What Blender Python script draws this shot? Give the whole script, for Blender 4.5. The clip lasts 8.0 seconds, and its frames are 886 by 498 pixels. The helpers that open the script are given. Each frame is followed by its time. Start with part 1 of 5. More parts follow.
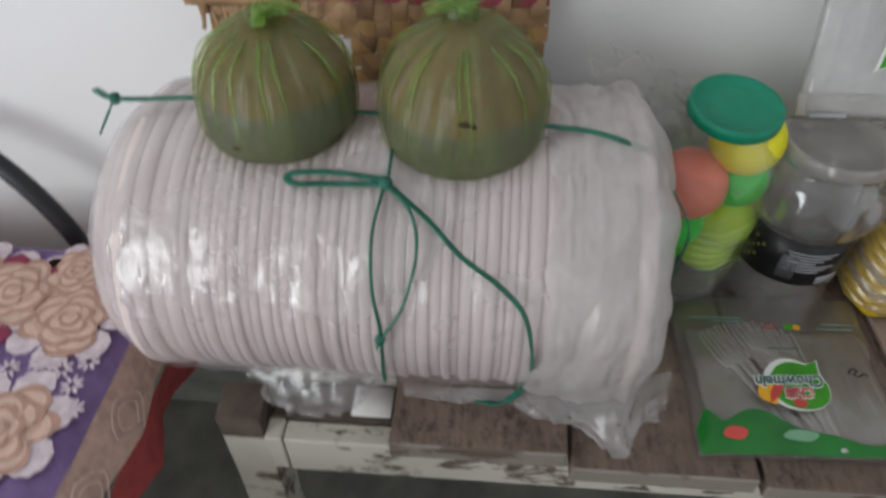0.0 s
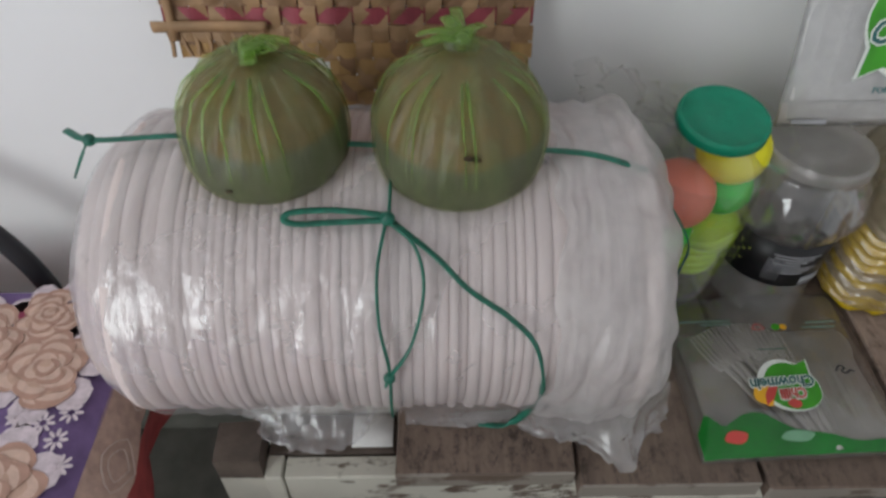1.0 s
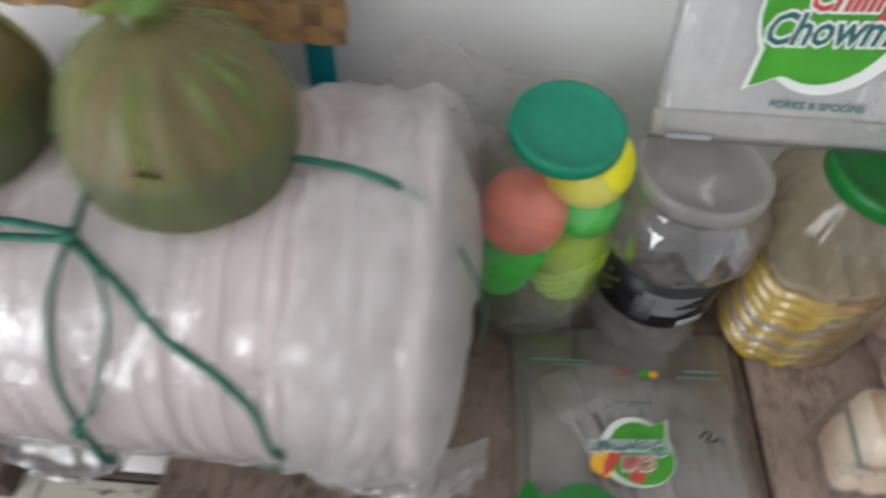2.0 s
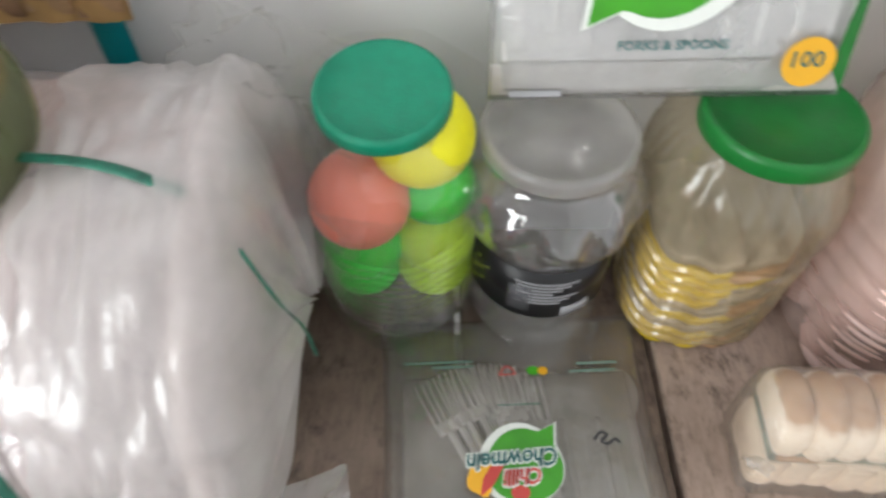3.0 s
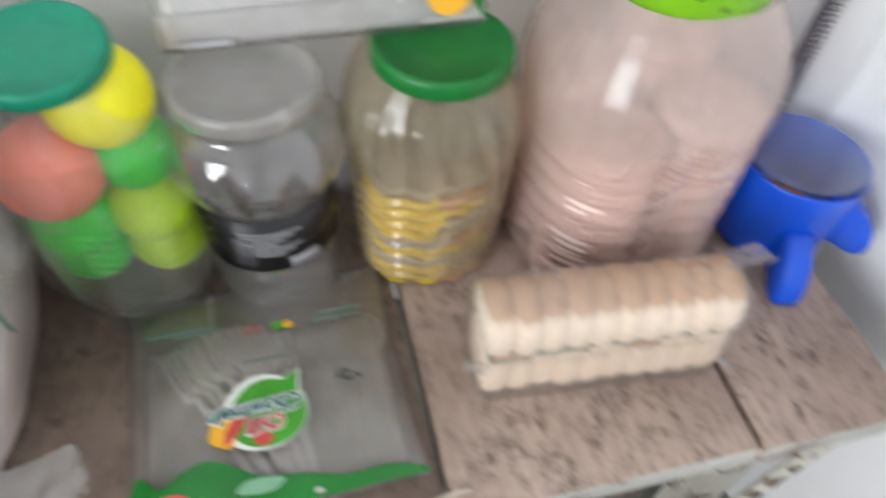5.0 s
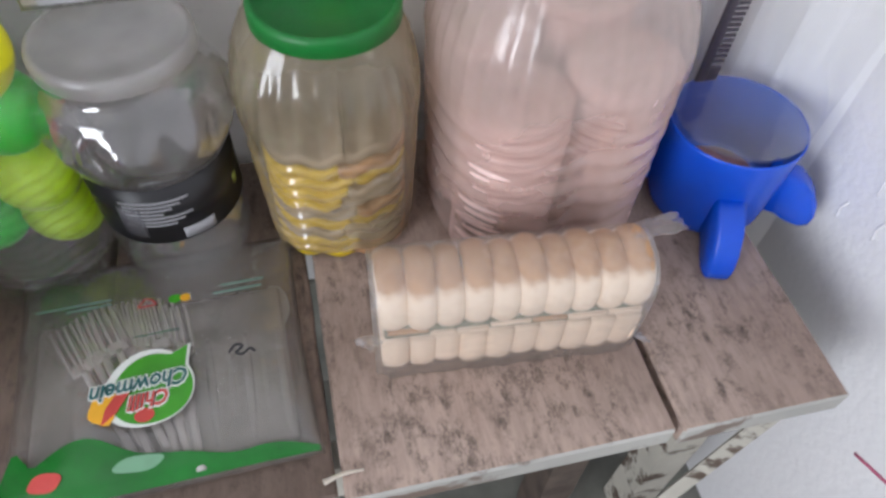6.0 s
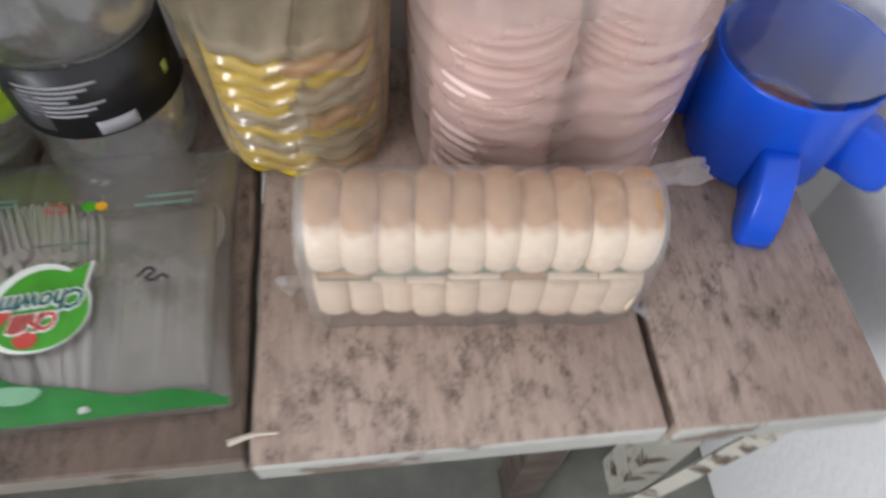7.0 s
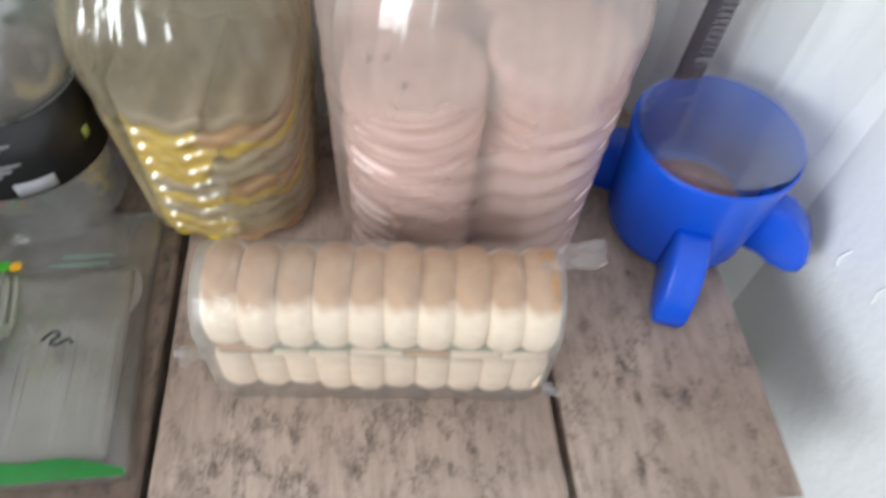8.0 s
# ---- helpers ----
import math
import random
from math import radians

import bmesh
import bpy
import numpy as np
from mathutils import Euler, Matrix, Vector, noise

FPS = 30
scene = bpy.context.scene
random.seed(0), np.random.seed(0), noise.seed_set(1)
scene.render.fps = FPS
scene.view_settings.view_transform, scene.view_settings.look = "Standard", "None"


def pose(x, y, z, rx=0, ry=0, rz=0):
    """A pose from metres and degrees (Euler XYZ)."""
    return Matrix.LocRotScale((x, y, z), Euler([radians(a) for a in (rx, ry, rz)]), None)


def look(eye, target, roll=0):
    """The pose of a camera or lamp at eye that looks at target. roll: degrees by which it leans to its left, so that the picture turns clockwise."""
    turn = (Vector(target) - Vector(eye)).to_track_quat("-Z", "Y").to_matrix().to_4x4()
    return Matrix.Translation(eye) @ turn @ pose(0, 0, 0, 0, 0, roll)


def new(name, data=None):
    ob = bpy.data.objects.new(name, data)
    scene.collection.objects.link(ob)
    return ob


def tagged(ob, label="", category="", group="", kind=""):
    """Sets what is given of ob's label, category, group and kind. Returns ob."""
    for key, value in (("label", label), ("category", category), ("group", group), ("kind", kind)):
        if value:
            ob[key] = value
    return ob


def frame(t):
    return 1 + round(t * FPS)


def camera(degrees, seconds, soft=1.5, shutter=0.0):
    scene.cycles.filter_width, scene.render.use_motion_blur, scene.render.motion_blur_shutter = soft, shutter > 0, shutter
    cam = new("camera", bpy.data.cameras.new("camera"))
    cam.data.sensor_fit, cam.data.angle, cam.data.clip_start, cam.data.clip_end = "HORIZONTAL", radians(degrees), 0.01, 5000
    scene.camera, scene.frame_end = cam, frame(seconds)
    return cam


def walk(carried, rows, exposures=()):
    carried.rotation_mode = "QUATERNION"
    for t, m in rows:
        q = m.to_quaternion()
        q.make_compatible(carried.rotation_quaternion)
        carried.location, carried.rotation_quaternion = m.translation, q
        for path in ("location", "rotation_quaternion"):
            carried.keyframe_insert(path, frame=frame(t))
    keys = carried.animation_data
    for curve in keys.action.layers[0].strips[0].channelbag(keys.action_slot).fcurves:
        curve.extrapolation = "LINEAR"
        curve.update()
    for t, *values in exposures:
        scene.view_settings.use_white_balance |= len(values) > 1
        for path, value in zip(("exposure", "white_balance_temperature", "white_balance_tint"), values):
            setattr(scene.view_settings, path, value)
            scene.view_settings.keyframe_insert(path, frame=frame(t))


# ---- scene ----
cam = camera(66.2, 8.0, soft=2.7, shutter=0.8)
PATH = [
    (0, (0.011, -0.021, 0.992), (-0.092, 1.38, -0.432), -0.1),
    (0.5, (-0.024, 0.002, 1.008), (-0.035, 1.414, -0.408), -0.5),
    (1, (-0.029, 0.008, 1.007), (0.015, 1.387, -0.441), 1.0),
    (1.5, (0.041, 0.047, 0.991), (-0.037, 1.34, -0.533), 0.0),
    (2, (0.152, 0.133, 0.971), (0.11, 1.363, -0.605), 2.9),
    (2.2, (0.189, 0.16, 0.96), (0.071, 1.349, -0.644), 0.9),
    (3.3, (0.255, 0.181, 0.909), (0.368, 1.419, -0.658), 1.2),
    (3.5, (0.262, 0.175, 0.908), (0.445, 1.426, -0.641), 2.8),
    (4, (0.286, 0.159, 0.919), (0.506, 1.406, -0.629), 2.8),
    (4.5, (0.295, 0.146, 0.919), (0.603, 1.388, -0.618), 5.1),
    (5, (0.343, 0.119, 0.902), (0.729, 1.329, -0.642), 5.1),
    (5.2, (0.368, 0.107, 0.9), (0.804, 1.286, -0.656), 5.9),
    (6.3, (0.429, 0.114, 0.867), (0.734, 1.268, -0.737), 3.1),
    (6.5, (0.432, 0.125, 0.852), (0.808, 1.209, -0.786), 7.0),
    (7, (0.49, 0.152, 0.813), (0.651, 1.195, -0.886), 3.4),
    (7.5, (0.53, 0.168, 0.806), (0.629, 1.228, -0.887), 3.4),
    (8, (0.536, 0.161, 0.826), (0.731, 1.307, -0.801), 5.8),
]
walk(cam, [(t, look(eye, target, roll)) for t, eye, target, roll in PATH],
     [(0.0, -0.28, 6500, 5), (1.0, -0.42, 6500, 5), (2.0, 0.1, 6500, 6), (3.3, 0.62, 6650, 4), (4.5, 0.68, 6650, 4), (5.2, 0.64, 6380, 7), (6.3, 0.40, 6250, 11), (7.0, 0.5, 6420, 8), (8.0, 0.72, 6330, 2)])

# ---- world and light ----
w = bpy.data.worlds.new("world")
scene.world = w
w.use_nodes = True
sky = w.node_tree.nodes.new("ShaderNodeTexSky")
sky.sky_type = "NISHITA"
sky.sun_disc = False
sky.sun_elevation, sky.sun_rotation = radians(50), radians(200)
w.node_tree.links.new(sky.outputs[0], w.node_tree.nodes["Background"].inputs[0])
w.node_tree.nodes["Background"].inputs[1].default_value = 0.12


def area(name, m, sx, sy, power, colour):
    data = bpy.data.lights.new(name, "AREA")
    data.shape, data.size, data.size_y, data.energy, data.color = "RECTANGLE", sx, sy, power, colour
    ob = new(name, data)
    ob.matrix_world = m
    return ob


# daylight through the wide open doorway of the left wall
area("doorway_daylight", look((-1.83, -1.35, 1.1), (0.2, 0.4, 0.8)), 1.15, 1.9, 52, (0.95, 0.97, 1.0))


# ---- materials ----
class Mat:
    """A node material with short ways to add nodes."""

    def __init__(self, name):
        self.m = bpy.data.materials.new(name)
        self.m.use_nodes = True
        self.t = self.m.node_tree
        self.b = self.t.nodes["Principled BSDF"]
        self.out = self.t.nodes["Material Output"]

    def node(self, kind, **inputs):
        n = self.t.nodes.new(kind)
        for k, v in inputs.items():
            n.inputs[k.replace("_", " ")].default_value = v
        return n

    def link(self, a, b):
        self.t.links.new(a, b)

    def coords(self, scale=(1, 1, 1), space="Object"):
        c = self.t.nodes.new("ShaderNodeTexCoord")
        m = self.t.nodes.new("ShaderNodeMapping")
        m.inputs["Scale"].default_value = scale
        self.link(c.outputs[space], m.inputs["Vector"])
        return m.outputs[0]

    def noise(self, scale, detail=4, rough=0.55, stretch=(1, 1, 1), space="Object"):
        n = self.node("ShaderNodeTexNoise", Scale=scale, Detail=detail, Roughness=rough)
        self.link(self.coords(stretch, space), n.inputs["Vector"])
        return n.outputs["Fac"]

    def ramp(self, fac, stops):
        r = self.t.nodes.new("ShaderNodeValToRGB")
        e = r.color_ramp.elements
        while len(e) < len(stops):
            e.new(0.5)
        for el, (p, c) in zip(e, stops):
            el.position, el.color = p, (*c, 1)
        self.link(fac, r.inputs[0])
        return r.outputs[0]

    def mix(self, fac, a, b, kind="MIX"):
        n = self.t.nodes.new("ShaderNodeMix")
        n.data_type, n.blend_type = "RGBA", kind
        for s, v in ((n.inputs[0], fac), (n.inputs[6], a), (n.inputs[7], b)):
            if isinstance(v, (int, float)):
                s.default_value = v
            elif isinstance(v, tuple):
                s.default_value = (*v, 1)
            else:
                self.link(v, s)
        return n.outputs[2]

    def bump(self, height, strength, dist=0.002, target=None):
        n = self.node("ShaderNodeBump", Strength=strength, Distance=dist)
        self.link(height, n.inputs["Height"])
        self.link(n.outputs[0], (target or self.b).inputs["Normal"])
        return n.outputs[0]

    def colour(self, c):
        if isinstance(c, tuple):
            self.b.inputs["Base Color"].default_value = (*c, 1)
        else:
            self.link(c, self.b.inputs["Base Color"])
        return self

    def set(self, **kw):
        for k, v in kw.items():
            self.b.inputs[k.replace("_", " ")].default_value = v
        return self


def plain(name, c, rough=0.5, vary=0.12, scale=40, bump=0.15, **kw):
    """A surface of one colour with a little grain and wear."""
    m = Mat(name)
    lo = tuple(v * (1 - vary) for v in c)
    hi = tuple(min(1, v * (1 + vary)) for v in c)
    m.colour(m.ramp(m.noise(scale, 5), [(0.3, lo), (0.7, hi)])).set(Roughness=rough, **kw)
    if bump:
        m.bump(m.noise(scale * 6, 3), bump, 0.001)
    return m.m


def wall_paint(name, c, bump, scale):
    m = Mat(name)
    big = m.ramp(m.noise(2.2, 5), [(0.3, tuple(v * 0.94 for v in c)), (0.7, c)])
    m.colour(m.mix(m.ramp(m.noise(38, 6), [(0.70, (0, 0, 0)), (0.78, (0.35, 0.35, 0.35))]), big, tuple(v * 0.75 for v in c)))
    m.set(Roughness=0.6)
    h = m.mix(0.5, m.noise(scale, 8, 0.65), m.noise(scale * 7, 5))
    m.bump(h, bump, 0.004)
    return m.m


def film(name, tint, haze, haze_colour, rough=0.12, bump=0.5, scale=60, gloss=0.5, stretch=(1, 1, 1), base=0.035, streak=None):
    """Thin clear plastic: lets light through, with a milky share and a crinkled gloss."""
    m = Mat(name)
    m.t.nodes.remove(m.b)
    clear = m.node("ShaderNodeBsdfTransparent", Color=(*tint, 1))
    milk = m.node("ShaderNodeBsdfDiffuse", Color=(*haze_colour, 1))
    thru = m.node("ShaderNodeBsdfTranslucent", Color=(*haze_colour, 1))
    shine = m.node("ShaderNodeBsdfGlossy", Color=(1, 1, 1, 1), Roughness=rough)
    mm = m.t.nodes.new("ShaderNodeMixShader")
    mm.inputs[0].default_value = 0.4
    m.link(milk.outputs[0], mm.inputs[1]), m.link(thru.outputs[0], mm.inputs[2])
    mh = m.t.nodes.new("ShaderNodeMixShader")
    n = m.noise(90, 5, 0.6, streak) if streak else m.noise(9, 4)
    r = m.ramp(n, [(0.40, (haze * 0.35,) * 3), (0.66, (min(1, haze * 2.6),) * 3)] if streak else [(0.25, (haze * 0.5,) * 3), (0.75, (min(1, haze * 1.5),) * 3)])
    m.link(r, mh.inputs[0])
    m.link(clear.outputs[0], mh.inputs[1]), m.link(mm.outputs[0], mh.inputs[2])
    f = m.node("ShaderNodeLayerWeight", Blend=0.25)
    g = m.t.nodes.new("ShaderNodeMath")
    g.operation = "MULTIPLY_ADD"
    g.inputs[1].default_value, g.inputs[2].default_value = gloss, base
    m.link(f.outputs["Facing"], g.inputs[0])
    mg = m.t.nodes.new("ShaderNodeMixShader")
    m.link(g.outputs[0], mg.inputs[0])
    m.link(mh.outputs[0], mg.inputs[1]), m.link(shine.outputs[0], mg.inputs[2])
    m.link(mg.outputs[0], m.out.inputs["Surface"])
    b = m.node("ShaderNodeBump", Strength=bump, Distance=0.004)
    m.link(m.noise(scale, 4, 0.6, stretch), b.inputs["Height"])
    for s in (shine, f, milk, thru):
        m.link(b.outputs[0], s.inputs["Normal"])
    return m.m


def worn_wood(name, base, dark, pale):
    """Planks with a peeled, stained face; the grain runs from front to back."""
    m = Mat(name)
    info = m.t.nodes.new("ShaderNodeObjectInfo")
    c = m.t.nodes.new("ShaderNodeTexCoord")
    add = m.node("ShaderNodeVectorMath")
    add.operation = "ADD"
    comb = m.t.nodes.new("ShaderNodeCombineXYZ")
    k = m.t.nodes.new("ShaderNodeMath")
    k.operation, k.inputs[1].default_value = "MULTIPLY", 7.0
    m.link(info.outputs["Random"], k.inputs[0])
    m.link(k.outputs[0], comb.inputs[0]), m.link(k.outputs[0], comb.inputs[1])
    m.link(c.outputs["Object"], add.inputs[0]), m.link(comb.outputs[0], add.inputs[1])

    def tex(scale, stretch, detail=6, rough=0.6):
        mp = m.t.nodes.new("ShaderNodeMapping")
        mp.inputs["Scale"].default_value = stretch
        m.link(add.outputs[0], mp.inputs["Vector"])
        n = m.node("ShaderNodeTexNoise", Scale=scale, Detail=detail, Roughness=rough)
        m.link(mp.outputs[0], n.inputs["Vector"])
        return n.outputs["Fac"]

    col = m.ramp(tex(14, (1, 1, 1)), [(0.35, base), (0.65, pale)])
    grain = m.ramp(tex(90, (2.2, 0.3, 1), 5), [(0.40, (0.62, 0.6, 0.6)), (0.6, (1, 1, 1))])
    col = m.mix(0.45, col, grain, "MULTIPLY")
    fleck = m.ramp(tex(85, (1.3, 0.7, 1), 9, 0.78), [(0.48, (0, 0, 0)), (0.62, (0.82, 0.82, 0.82))])
    patch = m.ramp(tex(16, (1.3, 0.8, 1), 6, 0.65), [(0.40, (0.22, 0.22, 0.22)), (0.58, (1, 1, 1))])
    col = m.mix(m.mix(1.0, fleck, patch, "MULTIPLY"), col, dark)
    stain = m.ramp(tex(7, (1, 1, 1), 4), [(0.42, (1, 1, 1)), (0.70, (0.55, 0.51, 0.49))])
    m.colour(m.mix(1.0, col, stain, "MULTIPLY")).set(Roughness=0.72)
    m.bump(m.mix(0.5, fleck, tex(120, (2, 0.3, 1))), 0.35, 0.002)
    return m.m


def chipped_paint(name, paint, wood, amount):
    m = Mat(name)
    f = m.ramp(m.noise(26, 7, 0.65, (0.5, 1, 1)), [(amount, (0, 0, 0)), (amount + 0.05, (1, 1, 1))])
    dirt = m.ramp(m.noise(9, 5), [(0.35, tuple(v * 0.8 for v in paint)), (0.7, paint)])
    m.colour(m.mix(f, dirt, wood)).set(Roughness=0.6)
    m.bump(f, 0.4, 0.001)
    return m.m


M_WALL = wall_paint("white_wall_paint", (0.90, 0.89, 0.89), 0.12, 6)
M_WALL_R = wall_paint("rough_wall_plaster", (0.86, 0.85, 0.86), 0.55, 14)
M_GLOSSW = plain("glossy_white_paint", (0.82, 0.82, 0.83), 0.28, 0.03, 8, 0.1)
M_CONC = plain("concrete", (0.20, 0.20, 0.175), 0.85, 0.35, 12, 0.5)
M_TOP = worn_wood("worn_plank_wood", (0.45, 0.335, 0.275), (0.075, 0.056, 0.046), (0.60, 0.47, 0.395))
# browner wood, also darkened in its colour for the bundle's shade
M_TOPD = worn_wood("shaded_brown_plank_wood", (0.165, 0.117, 0.09), (0.028, 0.02, 0.016), (0.265, 0.195, 0.155))
M_RAIL = chipped_paint("chipped_white_paint", (0.60, 0.57, 0.49), (0.12, 0.085, 0.065), 0.54)
M_EDGE = chipped_paint("plank_end_paint", (0.48, 0.47, 0.43), (0.2, 0.15, 0.12), 0.52)
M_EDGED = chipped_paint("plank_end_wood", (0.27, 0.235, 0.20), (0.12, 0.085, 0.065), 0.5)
M_DARK = plain("dark_stained_wood", (0.10, 0.075, 0.06), 0.8, 0.4, 30, 0.4)
M_PLATE = plain("paper_plate_white", (0.72, 0.61, 0.585), 0.7, 0.05, 25, 0.2)
M_FILM = film("clear_bag_film", (0.97, 0.97, 0.975), 0.32, (0.82, 0.79, 0.80), 0.17, 1.0, 62, 0.42, (1, 0.55, 0.55), base=0.05)
M_MILKY = film("milky_bag_film", (0.95, 0.95, 0.95), 0.52, (0.78, 0.745, 0.735), 0.3, 1.0, 26, 0.25, (1, 0.6, 0.6))
M_THIN = film("thin_clear_film", (0.99, 0.99, 0.985), 0.03, (0.8, 0.8, 0.76), 0.12, 0.9, 40, 0.22, base=0.015)
M_TAIL = film("loose_bag_film", (0.98, 0.98, 0.975), 0.09, (0.72, 0.69, 0.65), 0.25, 0.5, 40, 0.10, base=0.015)
M_FILM3 = film("murky_packet_film", (0.90, 0.89, 0.87), 0.20, (0.52, 0.50, 0.47), 0.12, 1.0, 30, 0.45)
M_FILM4 = film("pale_packet_film", (0.95, 0.95, 0.95), 0.45, (0.76, 0.75, 0.75), 0.14, 0.8, 40, 0.4)
M_FILM2 = film("clear_packet_film", (0.97, 0.97, 0.97), 0.24, (0.8, 0.77, 0.74), 0.16, 1.0, 70, 0.4)
M_JAR = film("clear_jar_plastic", (0.985, 0.985, 0.98), 0.012, (0.8, 0.78, 0.72), 0.06, 0.25, 25, 0.7, base=0.04)
M_JARG = film("smoky_jar_plastic", (0.90, 0.90, 0.91), 0.13, (0.62, 0.60, 0.60), 0.06, 0.6, 22, 0.9, base=0.09)
M_JARF = film("frosted_jar_plastic", (0.94, 0.90, 0.82), 0.38, (0.54, 0.46, 0.31), 0.15, 0.35, 30, 0.45, base=0.035)
M_JARP = film("pinkish_jar_plastic", (0.95, 0.90, 0.88), 0.45, (0.76, 0.62, 0.57), 0.18, 0.4, 30, 0.4)
M_STRING = plain("green_plastic_string", (0.012, 0.13, 0.085), 0.4, 0.35, 120, 0.3)
M_GBAG = film("green_bag_film", (0.88, 0.89, 0.73), 0.16, (0.29, 0.36, 0.13), 0.5, 0.7, 60, 0.06, (1, 1, 0.15), streak=(1, 1, 0.10))
M_GKNOT = film("green_bag_gathers", (0.78, 0.86, 0.55), 0.28, (0.34, 0.58, 0.10), 0.4, 0.5, 60, 0.12)
M_HOSE = plain("black_rubber", (0.012, 0.013, 0.017), 0.45, 0.3, 40, 0.2)


def husk():
    """Coconut: tan trimmed fibre on top, grey-green husk below a cut line."""
    m = Mat("coconut_husk")
    sep = m.t.nodes.new("ShaderNodeSeparateXYZ")
    m.link(m.coords(), sep.inputs[0])
    n = m.node("ShaderNodeMath")
    n.operation, n.inputs[1].default_value = "MULTIPLY_ADD", 0.012
    m.link(m.noise(30, 3), n.inputs[0]), m.link(sep.outputs[2], n.inputs[2])
    f = m.ramp(n.outputs[0], [(0.054, (0, 0, 0)), (0.059, (1, 1, 1))])
    tan = m.ramp(m.noise(60, 6, 0.6, (1, 1, 0.25)), [(0.3, (0.14, 0.085, 0.042)), (0.7, (0.25, 0.165, 0.085))])
    low = m.ramp(m.noise(50, 6, 0.6, (1, 1, 0.3)), [(0.3, (0.08, 0.08, 0.065)), (0.7, (0.14, 0.14, 0.112))])
    m.colour(m.mix(f, low, tan)).set(Roughness=0.9)
    m.bump(m.noise(110, 5, 0.6, (1, 1, 0.2)), 0.6, 0.003)
    return m.m


M_HUSK = husk()
M_SPOT = plain("dark_spot", (0.05, 0.03, 0.015), 0.9)
M_CANE = plain("tan_cane", (0.34, 0.205, 0.105), 0.6, 0.3, 30, 0.4)
M_CANEY = plain("yellow_cane", (0.38, 0.225, 0.085), 0.6, 0.3, 30, 0.4)
M_CANER = plain("red_dyed_cane", (0.29, 0.05, 0.07), 0.6, 0.3, 30, 0.4)
M_CANEB = plain("brown_cane", (0.24, 0.135, 0.07), 0.6, 0.3, 30, 0.4)
M_TEAL = plain("teal_green_lid", (0.0, 0.24, 0.135), 0.42, 0.1, 90, 0.5)
M_GLID = plain("dark_green_lid", (0.004, 0.15, 0.022), 0.4, 0.15, 60, 0.25)
M_LIME = plain("lime_green_lid", (0.20, 0.50, 0.008), 0.35, 0.12, 30, 0.1)
M_LIMED = plain("dusty_lid_top", (0.10, 0.13, 0.03), 0.7, 0.3, 30, 0.3)
M_CLID = film("frosted_clear_lid", (0.9, 0.89, 0.87), 0.42, (0.72, 0.68, 0.66), 0.3, 0.15, 30, 0.3)
M_RED = plain("coral_red_plastic", (1.0, 0.27, 0.19), 0.35, 0.06, 20, 0.05)
M_YEL = plain("yellow_plastic", (0.92, 0.86, 0.01), 0.35, 0.06, 20, 0.05)
M_GRN = plain("green_plastic", (0.0, 0.74, 0.02), 0.35, 0.08, 20, 0.05)
M_LIMEB = plain("lime_plastic", (0.62, 0.95, 0.0), 0.35, 0.06, 20, 0.05)
M_BLACK = plain("black_label", (0.010, 0.010, 0.012), 0.35, 0.2, 30, 0.05)
M_PRINT = plain("grey_print", (0.36, 0.36, 0.38), 0.5)
M_GOLD = plain("yellow_green_print", (0.35, 0.4, 0.08), 0.5)
M_SNACK = plain("yellow_wrapper", (0.84, 0.60, 0.02), 0.35, 0.2, 40, 0.3)
M_SNACKG = plain("grey_wrapper", (0.46, 0.39, 0.33), 0.3, 0.25, 40, 0.4)
M_SNACKO = plain("orange_wrapper", (0.60, 0.33, 0.16), 0.35, 0.25, 40, 0.4)
M_BISC = plain("pink_biscuit", (0.80, 0.595, 0.55), 0.6, 0.08, 30, 0.3)
M_BLUE = plain("blue_plastic", (0.004, 0.085, 0.66), 0.26, 0.08, 20, 0.05, IOR=1.5, Subsurface_Weight=0.25, Subsurface_Scale=0.02)
# cup's blue made paler for the light caught inside it
M_BLUEIN = plain("lit_blue_plastic", (0.055, 0.13, 0.52), 0.24, 0.15, 25, 0.1)
M_TUMBLER = film("clear_tumbler_plastic", (0.985, 0.985, 0.985), 0.014, (0.82, 0.84, 0.86), 0.07, 0.1, 20, 0.30, base=0.018)
M_NAVY = plain("dark_comb_plastic", (0.022, 0.02, 0.045), 0.4)
M_PINKD = plain("pinkish_dregs", (0.42, 0.22, 0.2), 0.6, 0.3, 60, 0.4)
M_FORK = plain("white_plastic", (0.72, 0.70, 0.69), 0.35, 0.04, 30, 0.03)
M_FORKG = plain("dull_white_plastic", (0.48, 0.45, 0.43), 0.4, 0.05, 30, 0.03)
# spoon plastic greyed to carry the shade inside the lying packet
M_FORKD = plain("shaded_plastic", (0.30, 0.275, 0.255), 0.5, 0.08, 30, 0.03)
M_LEAF = plain("leaf_print_green", (0.05, 0.30, 0.015), 0.35, 0.25, 25, 0.05)
M_LEAFD = plain("band_print_green", (0.004, 0.14, 0.012), 0.22, 0.2, 25, 0.1)
M_PALEG = plain("pale_green_print", (0.16, 0.34, 0.20), 0.4)
M_WHITE = plain("white_print", (0.78, 0.80, 0.76), 0.4, 0.03)
M_TXT = plain("dark_teal_print", (0.02, 0.12, 0.12), 0.4, 0.05)
M_TXTR = plain("red_print", (0.55, 0.06, 0.05), 0.4, 0.1)
M_BADGE = plain("orange_print", (0.82, 0.42, 0.02), 0.4, 0.06)
M_INK = plain("black_ink", (0.02, 0.02, 0.025), 0.5)
M_PURPLE = plain("purple_cloth", (0.18, 0.115, 0.26), 0.9, 0.18, 60, 0.5)
